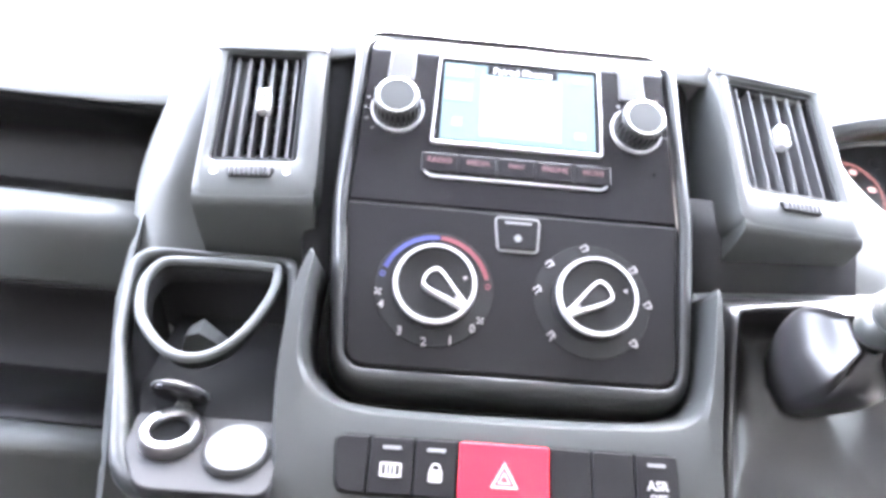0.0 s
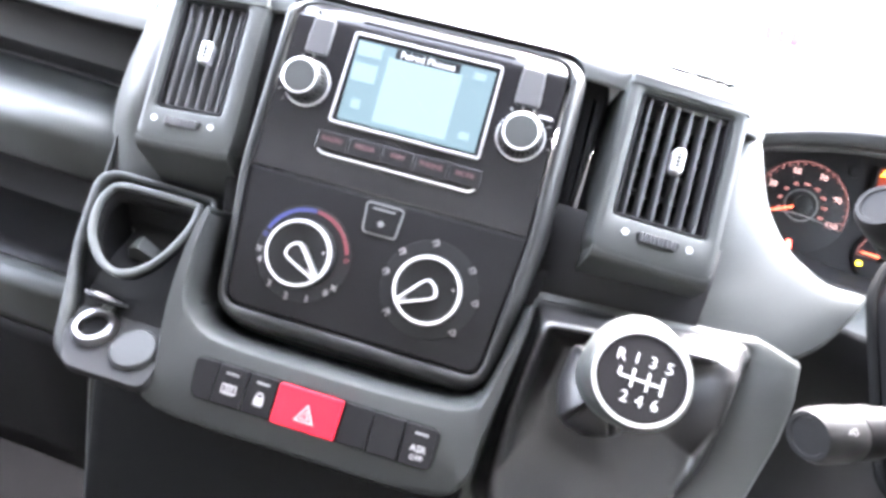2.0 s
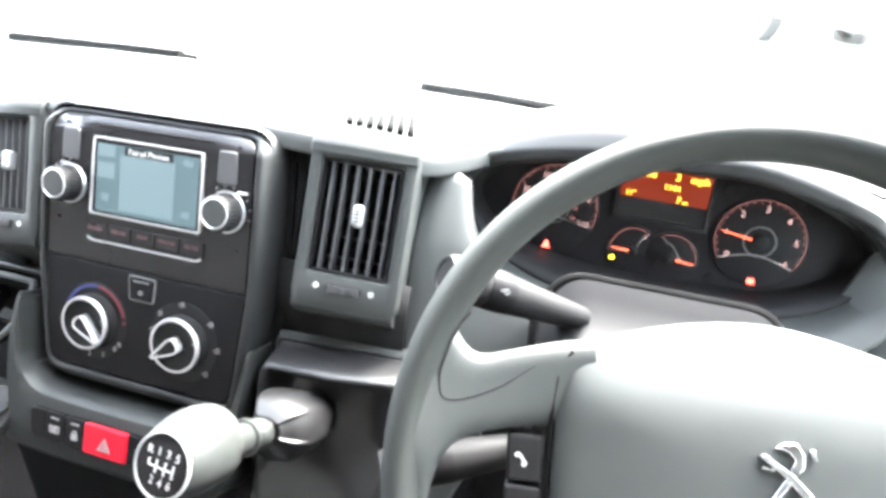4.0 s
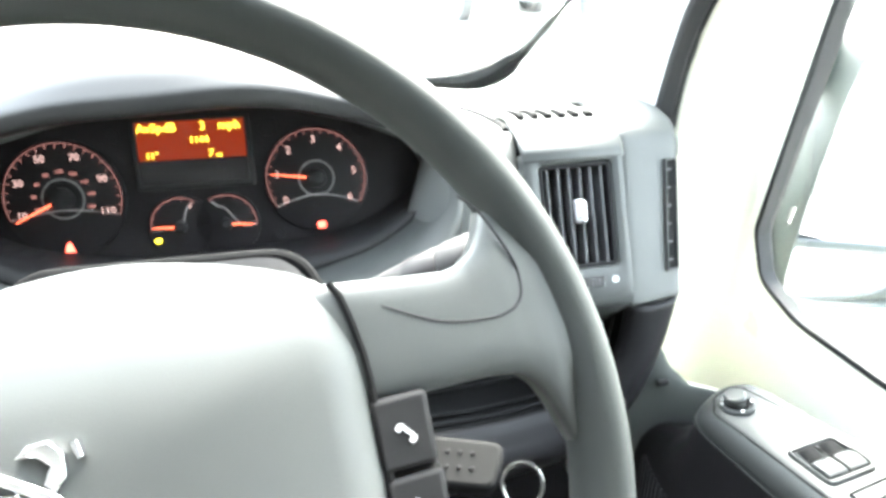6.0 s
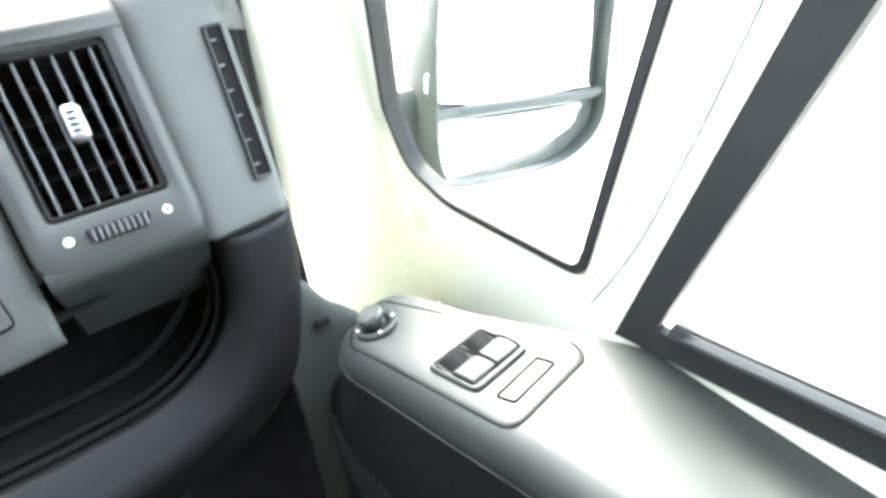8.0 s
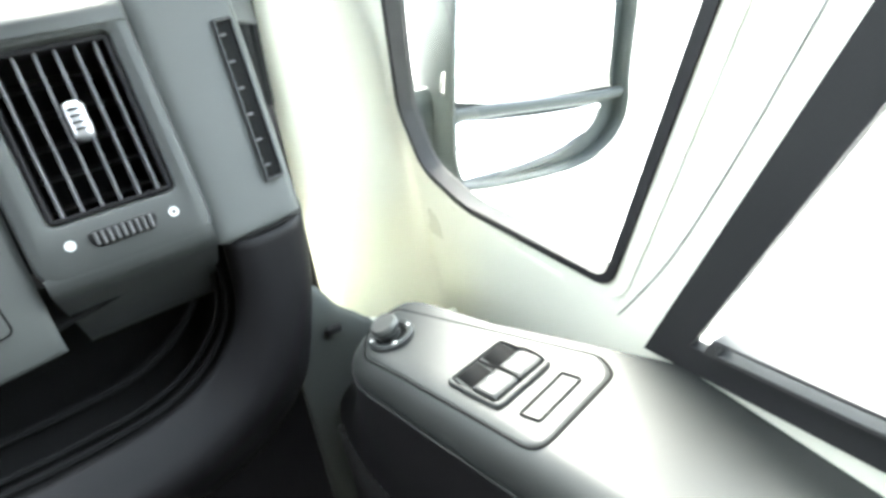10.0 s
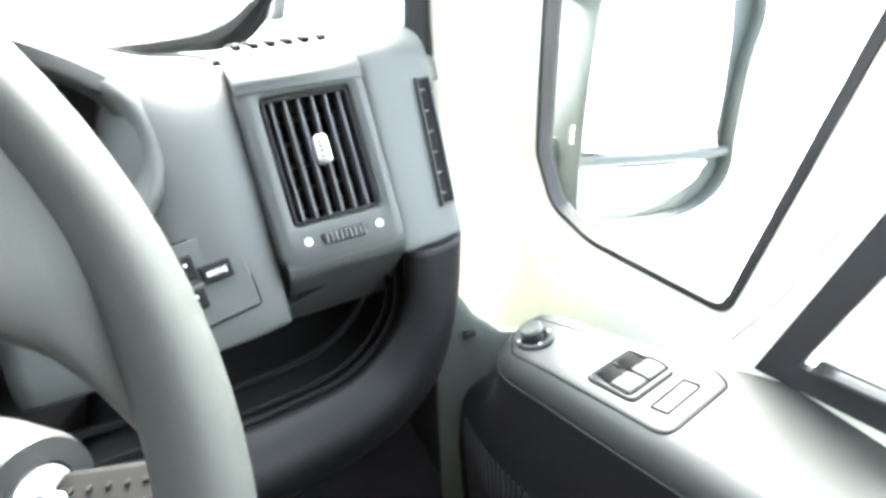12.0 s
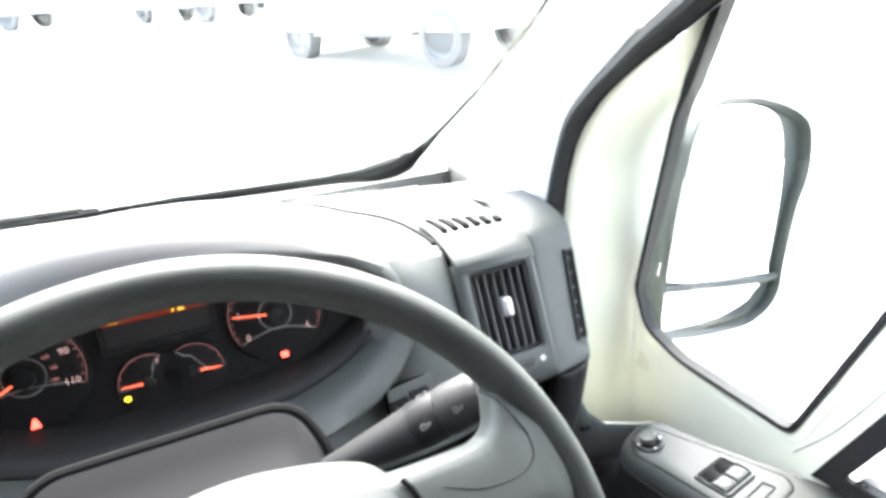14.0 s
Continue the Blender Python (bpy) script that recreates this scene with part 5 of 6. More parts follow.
def steering_wheel():
    s = thing("steering_wheel", WH @ Vector((0, 0, 0)), "dark grey plastic steering wheel with airbag pad", "steering wheel")
    bm = B()
    rings = []
    for a in np.linspace(0, 2 * math.pi, 121)[:-1]:
        rings.append([((0.1926 + 0.0112 * math.cos(b)) * math.cos(a), (0.1926 + 0.0112 * math.cos(b)) * math.sin(a), 0.0185 * math.sin(b)) for b in np.linspace(0, 2 * math.pi, 21)[:-1]])
    loops(bm, rings + [rings[0]], WR, False, False)
    part("rim", bm, RIMG, s, "thick soft-grip rim")
    # spokes that flare into the rim, with a thumb groove
    keys = np.array([(0.085, 0.014, 0.065, 0.0170, 0.018), (0.11, 0.0135, 0.0615, 0.0175, 0.016), (0.13, 0.013, 0.058, 0.0172, 0.016), (0.146, 0.0118, 0.0555, 0.0165, 0.015), (0.1525, 0.0108, 0.0565, 0.0162, 0.015), (0.1575, 0.0096, 0.0595, 0.0160, 0.014),
                     (0.1615, 0.0085, 0.0640, 0.0158, 0.014), (0.1655, 0.006, 0.0705, 0.0156, 0.014), (0.169, 0.002, 0.0770, 0.0152, 0.014), (0.172, -0.003, 0.0810, 0.0150, 0.014), (0.1755, -0.012, 0.0830, 0.0148, 0.013), (0.179, -0.026, 0.083, 0.0145, 0.012), (0.185, -0.045, 0.083, 0.0140, 0.010)])
    stations = np.concatenate([np.linspace(0.085, 0.145, 13), np.linspace(0.148, 0.185, 26)])
    for sg in (-1, 1):
        bm = B()
        rings = []
        for u0 in stations:
            lo, hi, w, d = (float(np.interp(u0, keys[:, 0], keys[:, k])) for k in range(1, 5))
            t = (u0 - 0.085) / 0.1
            c, h = (lo + hi) / 2 - 0.0045 * sg, (hi - lo) / 2
            ring = []
            for k in range(36):
                a = 2 * math.pi * k / 36
                sx, sy = math.cos(a), math.sin(a)
                q = (abs(sx) ** 4 + abs(sy) ** 4) ** -0.25
                v = c + h * sy * q
                uu = min(u0, math.sqrt(max(0.0, 0.1875 ** 2 - v * v)))
                away = min(1.0, max(0.0, (abs(v + 0.0045 * sg - 0.030) - 0.018) / 0.024)) * min(1.0, max(0.0, (math.hypot(uu, v) - 0.164) / 0.020))
                p = Vector((sg * uu, v, w - 0.007 * away - d + d * sx * q))
                ring.append((WH @ (p + Vector((0.008, 0, 0)))).lerp(WR @ p, t ** 1.6))
            rings.append(ring)
        loops(bm, rings)
        sp = part("spoke", bm, SPOKEG, s, sharp=70)
        bm = B()
        gl = spline([(0.119, 0.049), (0.136, 0.0385), (0.150, 0.0340), (0.1625, 0.0325), (0.1700, 0.0355), (0.1722, 0.043), (0.1712, 0.053), (0.1640, 0.072), (0.157, 0.081)], 5)
        line = []
        for x, y in gl:
            t = (x - 0.085) / 0.1
            w = float(np.interp(x, keys[:, 0], keys[:, 3]))
            p = Vector((sg * x, y - 0.0045 * sg, w - 0.0002))
            line.append((WH @ (p + Vector((0.008, 0, 0)))).lerp(WR @ p, t ** 1.6))
        tube(bm, line, [0.0002, 0.0003, 0.0004, 0.0005] + [0.0006] * (len(line) - 4), 6)
        part("groove", bm, DARK, sp)
    pad = [p[:2] for p in spline([(-0.098, -0.05), (-0.099, 0.0), (-0.0975, 0.038), (-0.0895, 0.060), (-0.045, 0.079), (0.010, 0.087), (0.055, 0.081), (0.1035, 0.062), (0.1145, 0.038), (0.1160, 0.0), (0.1125, -0.05), (0.095, -0.095), (0.055, -0.115), (-0.045, -0.115), (-0.085, -0.095)], 4, True)]
    bm = B()
    cx, cy = 0.006, -0.010

    def fall(y):
        return -0.026 * (max(0.0, y - 0.030) / 0.057) ** 1.35

    rings = [[(x, y, -0.045) for x, y in inset(pad, 0.001)], [(x, y, 0.010 + fall(y)) for x, y in pad], [(x, y, 0.018 + fall(y)) for x, y in inset(pad, 0.0012)], [(x, y, 0.0215 + fall(y)) for x, y in inset(pad, 0.004)]]
    for t in (0.93, 0.86, 0.78, 0.68, 0.55, 0.42, 0.28, 0.12):
        rings.append([(cx + (x - cx) * t, cy + (y - cy) * t, 0.0230 + 0.0125 * (1 - t ** 3.0) + fall(cy + (y - cy) * t)) for x, y in pad])
    loops(bm, rings, WH)
    part("airbag_pad", bm, PADG, s, "smooth airbag pad", sharp=70)
    gap = inset(pad, -0.0012)
    for side in (-1, 1):
        line = sorted([p for p in gap if p[0] * side > 0.05 and -0.09 < p[1] < 0.061], key=lambda p: p[1])
        bm = B()
        tube(bm, [WH @ Vector((x, y, 0.0182 + max(0.0, y - 0.045) * -0.15)) for x, y in line], 0.0015, 6)
        part("pad_gap", bm, BLACK, s)
    # plain badge of crossing silver bars
    E_ = at(WH, 0.016, 0.012, 0.0357)
    bm = B()
    for poly in ([(-0.0135, 0.0075), (-0.011, 0.0095), (0.003, 0.0005), (0.0145, -0.011), (0.0135, -0.0145), (0.009, -0.0125), (0.0, -0.002), (-0.008, 0.004)],
                 [(-0.006, 0.0125), (-0.002, 0.0155), (0.004, 0.0155), (0.0075, 0.011), (0.0075, 0.004), (0.004, 0.0), (0.001, 0.003), (0.0035, 0.008), (0.0, 0.0115)],
                 [(-0.001, -0.002), (0.002, -0.004), (-0.0045, -0.0125), (-0.0045, -0.0150), (-0.0105, -0.0160), (-0.0100, -0.0135), (-0.0075, -0.0125)],
                 [(-0.012, 0.0035), (-0.006, 0.0025), (-0.006, 0.0008), (-0.012, 0.0015)],
                 [(0.0095, 0.0135), (0.0120, 0.0140), (0.0130, 0.0085), (0.0112, 0.0080)],
                 [(0.0130, -0.0110), (0.0150, -0.0120), (0.0140, -0.0165), (0.0090, -0.0165), (0.0095, -0.0140)]):
        prism(bm, poly, E_, -0.004, 0.0020, 0.0006)
    part("badge", bm, CHROME, s, "plain chrome badge")
    for sg in (-1, 1):
        for k, (v0, v1) in enumerate(((-0.0135, 0.0125), (-0.038, -0.0155))):
            bm = B()
            prism(bm, rpoly([(sg * 0.109 + 0.006, v0), (sg * 0.129 + 0.006, v0), (sg * 0.130 + 0.006, v1), (sg * 0.109 + 0.006, v1)], 0.003), WH, 0.0, 0.020, 0.002)
            b = part("button", bm, DARK, s, "dark steering wheel button")
            bm = B()
            Q = at(WH, sg * 0.1205 + 0.006, (v0 + v1) / 2, 0.0202, 130)
            prism(bm, rect(0, 0, 0.0075, 0.0014, 0.0006), Q, -0.001, 0.0006)
            prism(bm, rect(-0.0032, 0.0010, 0.0020, 0.0028, 0.0008), Q, -0.001, 0.0006)
            prism(bm, rect(0.0032, 0.0010, 0.0020, 0.0028, 0.0008), Q, -0.001, 0.0006)
            part("symbol", bm, WHITEINK, b)


steering_wheel()


def column():
    c = thing("steering_column", WH @ Vector((0, 0, -0.10)), "steering column shroud, its grey darkened for shade", "steering column")
    # Grey shroud coloured near-black for the shade of wheel and visor.
    bm = B()
    sec = rpoly([(-0.085, -0.09), (0.085, -0.09), (0.106, 0.03), (0.088, 0.078), (-0.088, 0.078), (-0.106, 0.03)], [0.03, 0.03, 0.05, 0.035, 0.035, 0.05], 6)
    S0 = WH @ pose(-0.018, 0, 0, 0, 0, -7)
    loops(bm, [[(x * 1.01, y + (0.028 if y > 0 else 0), -0.182) for x, y in sec], [(x * 1.0, y + (0.034 if y > 0 else 0), -0.170) for x, y in sec], [(x * 0.99, y + (0.020 if y > 0 else 0), -0.164) for x, y in sec], [(x * 0.97, y + (-0.024 if y > 0 else 0), -0.148) for x, y in sec], [(x * 0.90, y * 0.93 + (-0.070 if y > 0.02 else 0), -0.045) for x, y in sec]], S0)
    part("shroud", bm, SATIN, c, sharp=60)
    bm = B()
    tube(bm, [S0 @ Vector((x * 1.045, y + (0.037 if y > 0 else 0), -0.180)) for x, y in sec], 0.004, 8, True)
    part("shroud_gap", bm, BLACK, c)


column()


def stalk(name, p0, p1, label, marks):
    s = thing(name, p0, label, "stalk", "column stalks")
    a, b = Vector(p0), Vector(p1)
    d = (b - a).normalized()
    M = Matrix.Translation(a) @ d.to_track_quat("Z", "Y").to_matrix().to_4x4()
    L = (b - a).length
    bm = B()
    lathe(bm, [(0.0105, 0), (0.0135, L * 0.3), (0.0165, L * 0.58)], M, 24)
    part("arm", bm, DARK, s)
    bm = B()
    lathe(bm, [(0.0170, L * 0.58), (0.0175, L * 0.60), (0.0175, L * 0.74), (0.0170, L * 0.75)], M, 24)
    part("collar", bm, SATIN, s)
    bm = B()
    lathe(bm, [(0.0170, L * 0.755), (0.0180, L * 0.80), (0.0175, L * 0.96), (0.0150, L), (0.012, L), (0.0115, L - 0.001), (0, L - 0.001)], M, 24, True, False)
    part("tip", bm, DARK, s)
    side = Vector((0, -0.8, 0.6))
    side = (side - d * side.dot(d)).normalized()
    for t in marks:
        bm = B()
        p = a + d * (L * t) + side * 0.0172
        Q = Matrix.Translation(p) @ Matrix((d, side.cross(d), side)).transposed().to_4x4()
        holed(bm, circle(0, 0, 0.0023, 12), circle(0, 0, 0.0015, 12), Q, -0.001, 0.0006)
        prism(bm, rect(0.0045, 0.0006, 0.0026, 0.0008), Q, -0.001, 0.0006)
        prism(bm, rect(0.0040, -0.0010, 0.0018, 0.0007), Q, -0.001, 0.0006)
        part("symbol", bm, GREYINK, s)


stalk("light_stalk", (0.510, 0.425, 1.048), (0.400, 0.352, 1.106), "black light stalk with white symbols", (0.66, 0.86))
stalk("cruise_stalk", (0.500, 0.340, 0.975), (0.383, 0.277, 0.963), "short black cruise control stalk", (0.86,))
stalk("wiper_stalk", (0.68, 0.400, 1.050), (0.788, 0.368, 1.106), "black wiper stalk with white symbols", (0.66, 0.86))


# ---- ignition key ----
def key():
    k = thing("ignition_key", (0.72, 0.36, 0.97), "black ignition key with a steel ring", "key")
    M = Matrix.Translation((0.757, 0.345, 0.980)) @ pose(0, 0, 0, 25, 0, -15)
    bm = B()
    prism(bm, rpoly([(-0.030, -0.016), (0.026, -0.016), (0.032, 0.012), (-0.026, 0.014)], 0.008), M, -0.006, 0.006, 0.003)
    part("fob", bm, BLACK, k)
    for j in range(10):
        bm = B()
        lathe(bm, [(0.0018, 0.005), (0.0012, 0.0072), (0, 0.0074)], at(M, -0.018 + 0.0075 * (j % 5), -0.005 + 0.009 * (j // 5)), 8, True, False)
        part("dimple", bm, SATIN, k)
    bm = B()
    tube(bm, [M @ Vector((0.042 + 0.012 * math.cos(a), -0.010 + 0.012 * math.sin(a), 0.003 * math.sin(a))) for a in np.linspace(0, 2 * math.pi, 25)[:-1]], 0.0013, 6, True)
    part("ring", bm, CHROME, k, "steel key ring")

    # grey barrel that holds the lock
    a, b = Vector((0.676, 0.400, 0.982)), Vector((0.729, 0.353, 0.987))
    d = (b - a).normalized()
    N = Matrix.Translation(b) @ d.to_track_quat("Z", "Y").to_matrix().to_4x4()
    bm = B()
    lathe(bm, [(0.0290, -0.075), (0.0285, -0.030), (0.0265, -0.006), (0.0245, 0.0), (0.0150, 0.001), (0.0145, -0.003)], N, 36, True, False)
    br = part("lock_barrel", bm, STACKG, k, "grey plastic lock barrel")
    bm = B()
    lathe(bm, [(0.0140, -0.004), (0.0135, 0.002), (0.0100, 0.003), (0.0, 0.003)], N, 28, True, False)
    part("lock_cylinder", bm, SILVER, br, "steel lock cylinder")
    bm = B()
    box(bm, 0, 0, 0.008, 0.0035, 0.0100, 0.014, N, 0.001)
    part("key_blade", bm, SILVER, k, "steel key blade")


key()


# ---- headlamp switch panel ----
def light_panel():
    M = face_frame((0.802, 0.521, 0.992), 20, 6, 0)
    p = thing("headlamp_switches", M @ Vector((0, 0, 0)), "grey dash panel with four small black switches", "switches")
    out = rpoly([(-0.045, -0.045), (0.032, -0.036), (0.028, 0.022), (-0.045, 0.018)], [0.004, 0.004, 0.008, 0.004], 5)
    bm = B()
    prism(bm, out, M, -0.01, 0.003, 0.001)
    part("plate", bm, GREY, p)
    bm = B()
    holed(bm, inset(out, -0.0012), out, M, -0.01, 0.0022)
    part("seam", bm, BLACK, p)
    bm = B()
    box(bm, -0.022, -0.0105, 0.004, 0.046, 0.002, 0.004, at(M, 0, 0, 0, 6), 0.0005)
    part("divider", bm, SLAT, p)
    for u, v, w, h, kind in ((-0.036, 0.0005, 0.020, 0.017, ""), (-0.0125, 0.003, 0.021, 0.017, "lamp"), (0.0095, -0.0055, 0.021, 0.0135, "MODE"), (-0.034, -0.0225, 0.020, 0.014, "fog"), (-0.0115, -0.0195, 0.019, 0.014, "lamp")):
        bm = B()
        box(bm, u, v, 0.004, w, h, 0.005, at(M, 0, 0, 0, 4), 0.0015)
        k = part("switch", bm, SATIN, p)
        if kind == "MODE":
            word("word", "MODE", 0.0048, at(M, u + 0.0004, v + 0.0006, 0.0067, 4), WHITEINK, k, 0.00015)
        elif kind:
            bm = B()
            Q = at(M, u, v, 0.0062, 4)
            holed(bm, [(x * 0.8, y) for x, y in circle(-0.0012, 0, 0.0024, 14)], [(x * 0.8, y) for x, y in circle(-0.0012, 0, 0.0016, 14)], Q, 0, 0.0006)
            for q in (-0.0014, 0, 0.0014):
                prism(bm, rect(-0.0052, q, 0.0028, 0.0006), Q, 0, 0.0006)
            if kind == "lamp":
                prism(bm, circle(0.0045, 0.0016, 0.0013, 10), Q, 0, 0.0006)
            else:
                prism(bm, rect(0.0042, 0, 0.0028, 0.0034), Q, 0, 0.0006)
            part("symbol", bm, WHITEINK, k)


light_panel()


# ---- driver's door ----
def front_edge(z):
    return float(np.interp(z, (0.80, 0.95, 1.08, 1.17, 1.23, 1.28, 1.333, 1.43, 1.62, 1.78), (0.668, 0.665, 0.656, 0.638, 0.602, 0.543, 0.457, 0.312, 0.062, -0.12)))


def dx(y, z):
    """The inner skin of the door: leans in upwards, curls in at the front."""
    t = min(1, max(0, (y - front_edge(z) + 0.052) / 0.052))
    plain = 1.14 - 0.12 * (z - 0.9)
    return plain - (plain - 1.040) * t ** 1.8


def door_loop(bm, outer, inner, d0=0.0, d1=0.03):
    """A ring of door skin between two outlines in (y, z), with depth."""
    r = [[(dx(y, z) + d0, y, z) for y, z in outer], [(dx(y, z) + d0, y, z) for y, z in inner], [(dx(y, z) + d1, y, z) for y, z in inner], [(dx(y, z) + d1, y, z) for y, z in outer]]
    return loops(bm, r + [r[0]], Matrix(), False, False)


door = thing("driver_door", (1.14, 0.2, 0.9), "cream painted driver door with grey armrest", "door", kind="")
QC = rpoly([(0.372, 0.927), (0.302, 1.122), (0.188, 1.420), (0.410, 1.420), (0.537, 1.240), (0.579, 1.09), (0.607, 0.985), (0.590, 0.933), (0.53, 0.9165)], [0.020, 0.1, 0.03, 0.05, 0.2, 0.3, 0.03, 0.03, 0.1], 6)
QW = inset(QC, 0.0030)
# Glass ends early out of view; the added solid skin behind cuts side light.
SWN = [(0.3040, 0.927), (0.0650, 1.500), (-0.02, 1.500), (-0.08, 0.990)]


def grow(pts, d):
    """An outline moved outwards by d with sharp corners."""
    out = []
    cy, cz = sum(p[0] for p in pts) / len(pts), sum(p[1] for p in pts) / len(pts)
    for i in range(len(pts)):
        lines = []
        for a, b in ((pts[i - 1], pts[i]), (pts[i], pts[(i + 1) % len(pts)])):
            n = Vector((b[1] - a[1], a[0] - b[0])).normalized()
            if n.dot(Vector((cy - a[0], cz - a[1]))) > 0:
                n = -n
            lines.append((n, n.dot(Vector(a)) + d))
        (n1, c1), (n2, c2) = lines
        k = n1.x * n2.y - n1.y * n2.x
        out.append(((c1 * n2.y - c2 * n1.y) / k, (n1.x * c2 - n2.x * c1) / k))
    return out


def tessel(bm, y0, y1, z0, z1, inside, ny, nz):
    """Door skin cells where inside(y, z) says so."""
    for i in range(ny):
        for j in range(nz):
            za, zb = z0 + (z1 - z0) * j / nz, z0 + (z1 - z0) * (j + 1) / nz
            q = [(y0 + (front_edge(z) - y0) * k / ny, z) for k, z in ((i, za), (i + 1, za), (i + 1, zb), (i, zb))]
            if inside(sum(p[0] for p in q) / 4, (za + zb) / 2):
                bm.faces.new([bm.verts.new((dx(y, z), y, z)) for y, z in q])


def in_poly(p, poly):
    c, x, y = False, p[0], p[1]
    for i in range(len(poly)):
        (x1, y1), (x2, y2) = poly[i - 1], poly[i]
        if (y1 > y) != (y2 > y) and x < (x2 - x1) * (y - y1) / (y2 - y1) + x1:
            c = not c
    return c


QO, SO = inset(QC, -0.009), grow(SWN, 0.018)
bm = B()
tessel(bm, -0.75, 0.66, 0.25, 1.62, lambda y, z: not in_poly((y, z), QO) and not in_poly((y, z), SO), 230, 170)
part("inner_skin", bm, CREAM, door, "cream painted steel", thick=-0.012)
bm = B()
door_loop(bm, inset(QC, -0.013), inset(QC, -0.003), -0.0008, 0.012)
part("quarter_rim", bm, CREAM, door)
bm = B()
door_loop(bm, inset(QC, -0.0030), inset(QC, 0.0035), -0.0022, 0.014)
part("quarter_seal", bm, SEALGREY, door, "grey rubber window seal")
bm = B()
door_loop(bm, grow(SWN, 0.0240), grow(SWN, 0.005), -0.004, 0.004)
part("window_channel", bm, SEALGREY, door, "dark grey window channel")
for nm, poly, lb in (("quarter_glass", QW, "fixed quarter glass"), ("door_glass", SWN, "raised door glass")):
    bm = B()
    q = inset(poly, -0.004) if nm == "quarter_glass" else grow(poly, 0.012)
    loops(bm, [[(dx(y, z) + d, y, z) for y, z in q] for d in (0.004, 0.008)])
    g = part(nm, bm, GLASS, door, lb)
    g.visible_shadow = False

bm = B()
tube(bm, [(dx(y, z) - 0.0002, y, z) for y, z in spline([(0.366, 0.905), (0.330, 0.965), (0.299, 1.033), (0.270, 1.105), (0.20, 1.28), (0.13, 1.46)], 5)], 0.0004, 6)
part("skin_seam", bm, LINING, door)
bm = B()
door_loop(bm, [(0.3015, 0.9255), (-0.08, 0.9885), (-0.08, 1.0010), (0.2965, 0.9385)], [(0.294, 0.9295), (-0.07, 0.9895), (-0.07, 0.9965), (0.294, 0.9365)], -0.008, 0.004)
part("sill_wiper", bm, RUBBER, door, "dark rubber wiper along the glass")

# armrest with switch plate
bm = B()
nose = spline([(1.138, 0.66), (1.080, 0.645), (1.020, 0.615), (0.998, 0.565), (0.991, 0.500), (0.998, 0.425), (1.0165, 0.345), (1.032, 0.290), (1.049, 0.21), (1.064, 0.05), (1.071, -0.2), (1.071, -0.6), (1.14, -0.6)], 6)
edge = spline([(1.138, 0.318), (1.085, 0.402), (1.038, 0.474), (1.006, 0.468), (0.994, 0.446), (1.004, 0.402), (1.0215, 0.337), (1.034, 0.290), (1.050, 0.21), (1.065, 0.05), (1.072, -0.2), (1.072, -0.6), (1.14, -0.6)], 6)
rings = []
for z, s in [(0.872, 0.001)] + [(0.8745 + 0.0255 * math.sin(radians(a)), 0.026 * (1 - math.cos(radians(a))) - 0.001) for a in range(0, 91, 9)]:
    rings.append([(x + s * k, y - s * 0.6 * k, z) for (x, y), k in zip(edge, [min(1.0, max(0.0, (i - 7) / 9)) * (i < len(edge) - 5) for i in range(len(edge))])])
loops(bm, rings)
rest = part("armrest", bm, ARMG, door, "grey plastic armrest top", sharp=60)
REST = BVHTree.FromPolygons([v.co + ORIGIN[door.name] for v in rest.data.vertices], [tuple(p.vertices) for p in rest.data.polygons])


def on_rest(x, y, lift=0.0):
    """The place on the armrest's top at (x, y)."""
    p = REST.ray_cast(Vector((x, y, 2)), Vector((0, 0, -1)))[0]
    return Vector((x, y, (p.z if p else 0.88) + lift))


bm = B()
loops(bm, [[(min(1.15, n[0] + (e[0] - n[0]) * m + s), n[1] + (e[1] - n[1]) * m, z) for n, e in zip(nose, edge)] for z, m, s in ((0.42, 0, 0.006), (0.60, 0, 0.002), (0.70, 0, 0.0), (0.760, 0.25, -0.001), (0.805, 0.70, -0.0025), (0.845, 0.95, -0.002), (0.8735, 1.0, 0.0))])
part("door_card", bm, SATIN, door, "dark lower door card")
bm = B()
for k in range(30):
    i = 22 + k * 0.55
    n = nose[int(i)]
    m = nose[int(i) + 1]
    x, y = n[0] + (m[0] - n[0]) * (i % 1), n[1] + (m[1] - n[1]) * (i % 1)
    box(bm, x + 0.001, y, 0.70, 0.006, 0.0025, 0.13)
part("speaker_grille", bm, DARK, door, "ribbed black speaker grille")
# painted lower front of the door, stepping out below the rounded frame
rows = []
for x in (0.975, 0.99, 1.0085, 1.021, 1.034, 1.046, 1.07, 1.10, 1.13):
    zt = float(np.interp(x, (0.975, 1.0085, 1.021, 1.046, 1.10, 1.13), (0.925, 0.8915, 0.868, 0.842, 0.82, 0.81)))
    low = float(np.interp(x, (0.975, 1.0, 1.02, 1.04, 1.07), (0.88, 0.855, 0.835, 0.795, 0.755)))
    rows.append([(x, 0.690, low - 0.04), (x, 0.640, low - 0.02), (x, 0.595, low), (x, 0.570, 0.5 * (low + zt - 0.006)), (x, 0.552, zt - 0.006), (x, 0.547, zt - 0.016), (x, 0.547, zt - 0.06), (x, 0.560, 0.66), (x, 0.580, 0.43)])
smooth_sheet(bm := B(), [r[:5] for r in rows], 3, 4)
part("lower_return", bm, CREAM, door, "cream painted step below the rounded frame", thick=0.003)
# Below the step the cream is swapped for grey to paint its shade.
smooth_sheet(bm := B(), [r[4:] for r in rows], 3, 4)
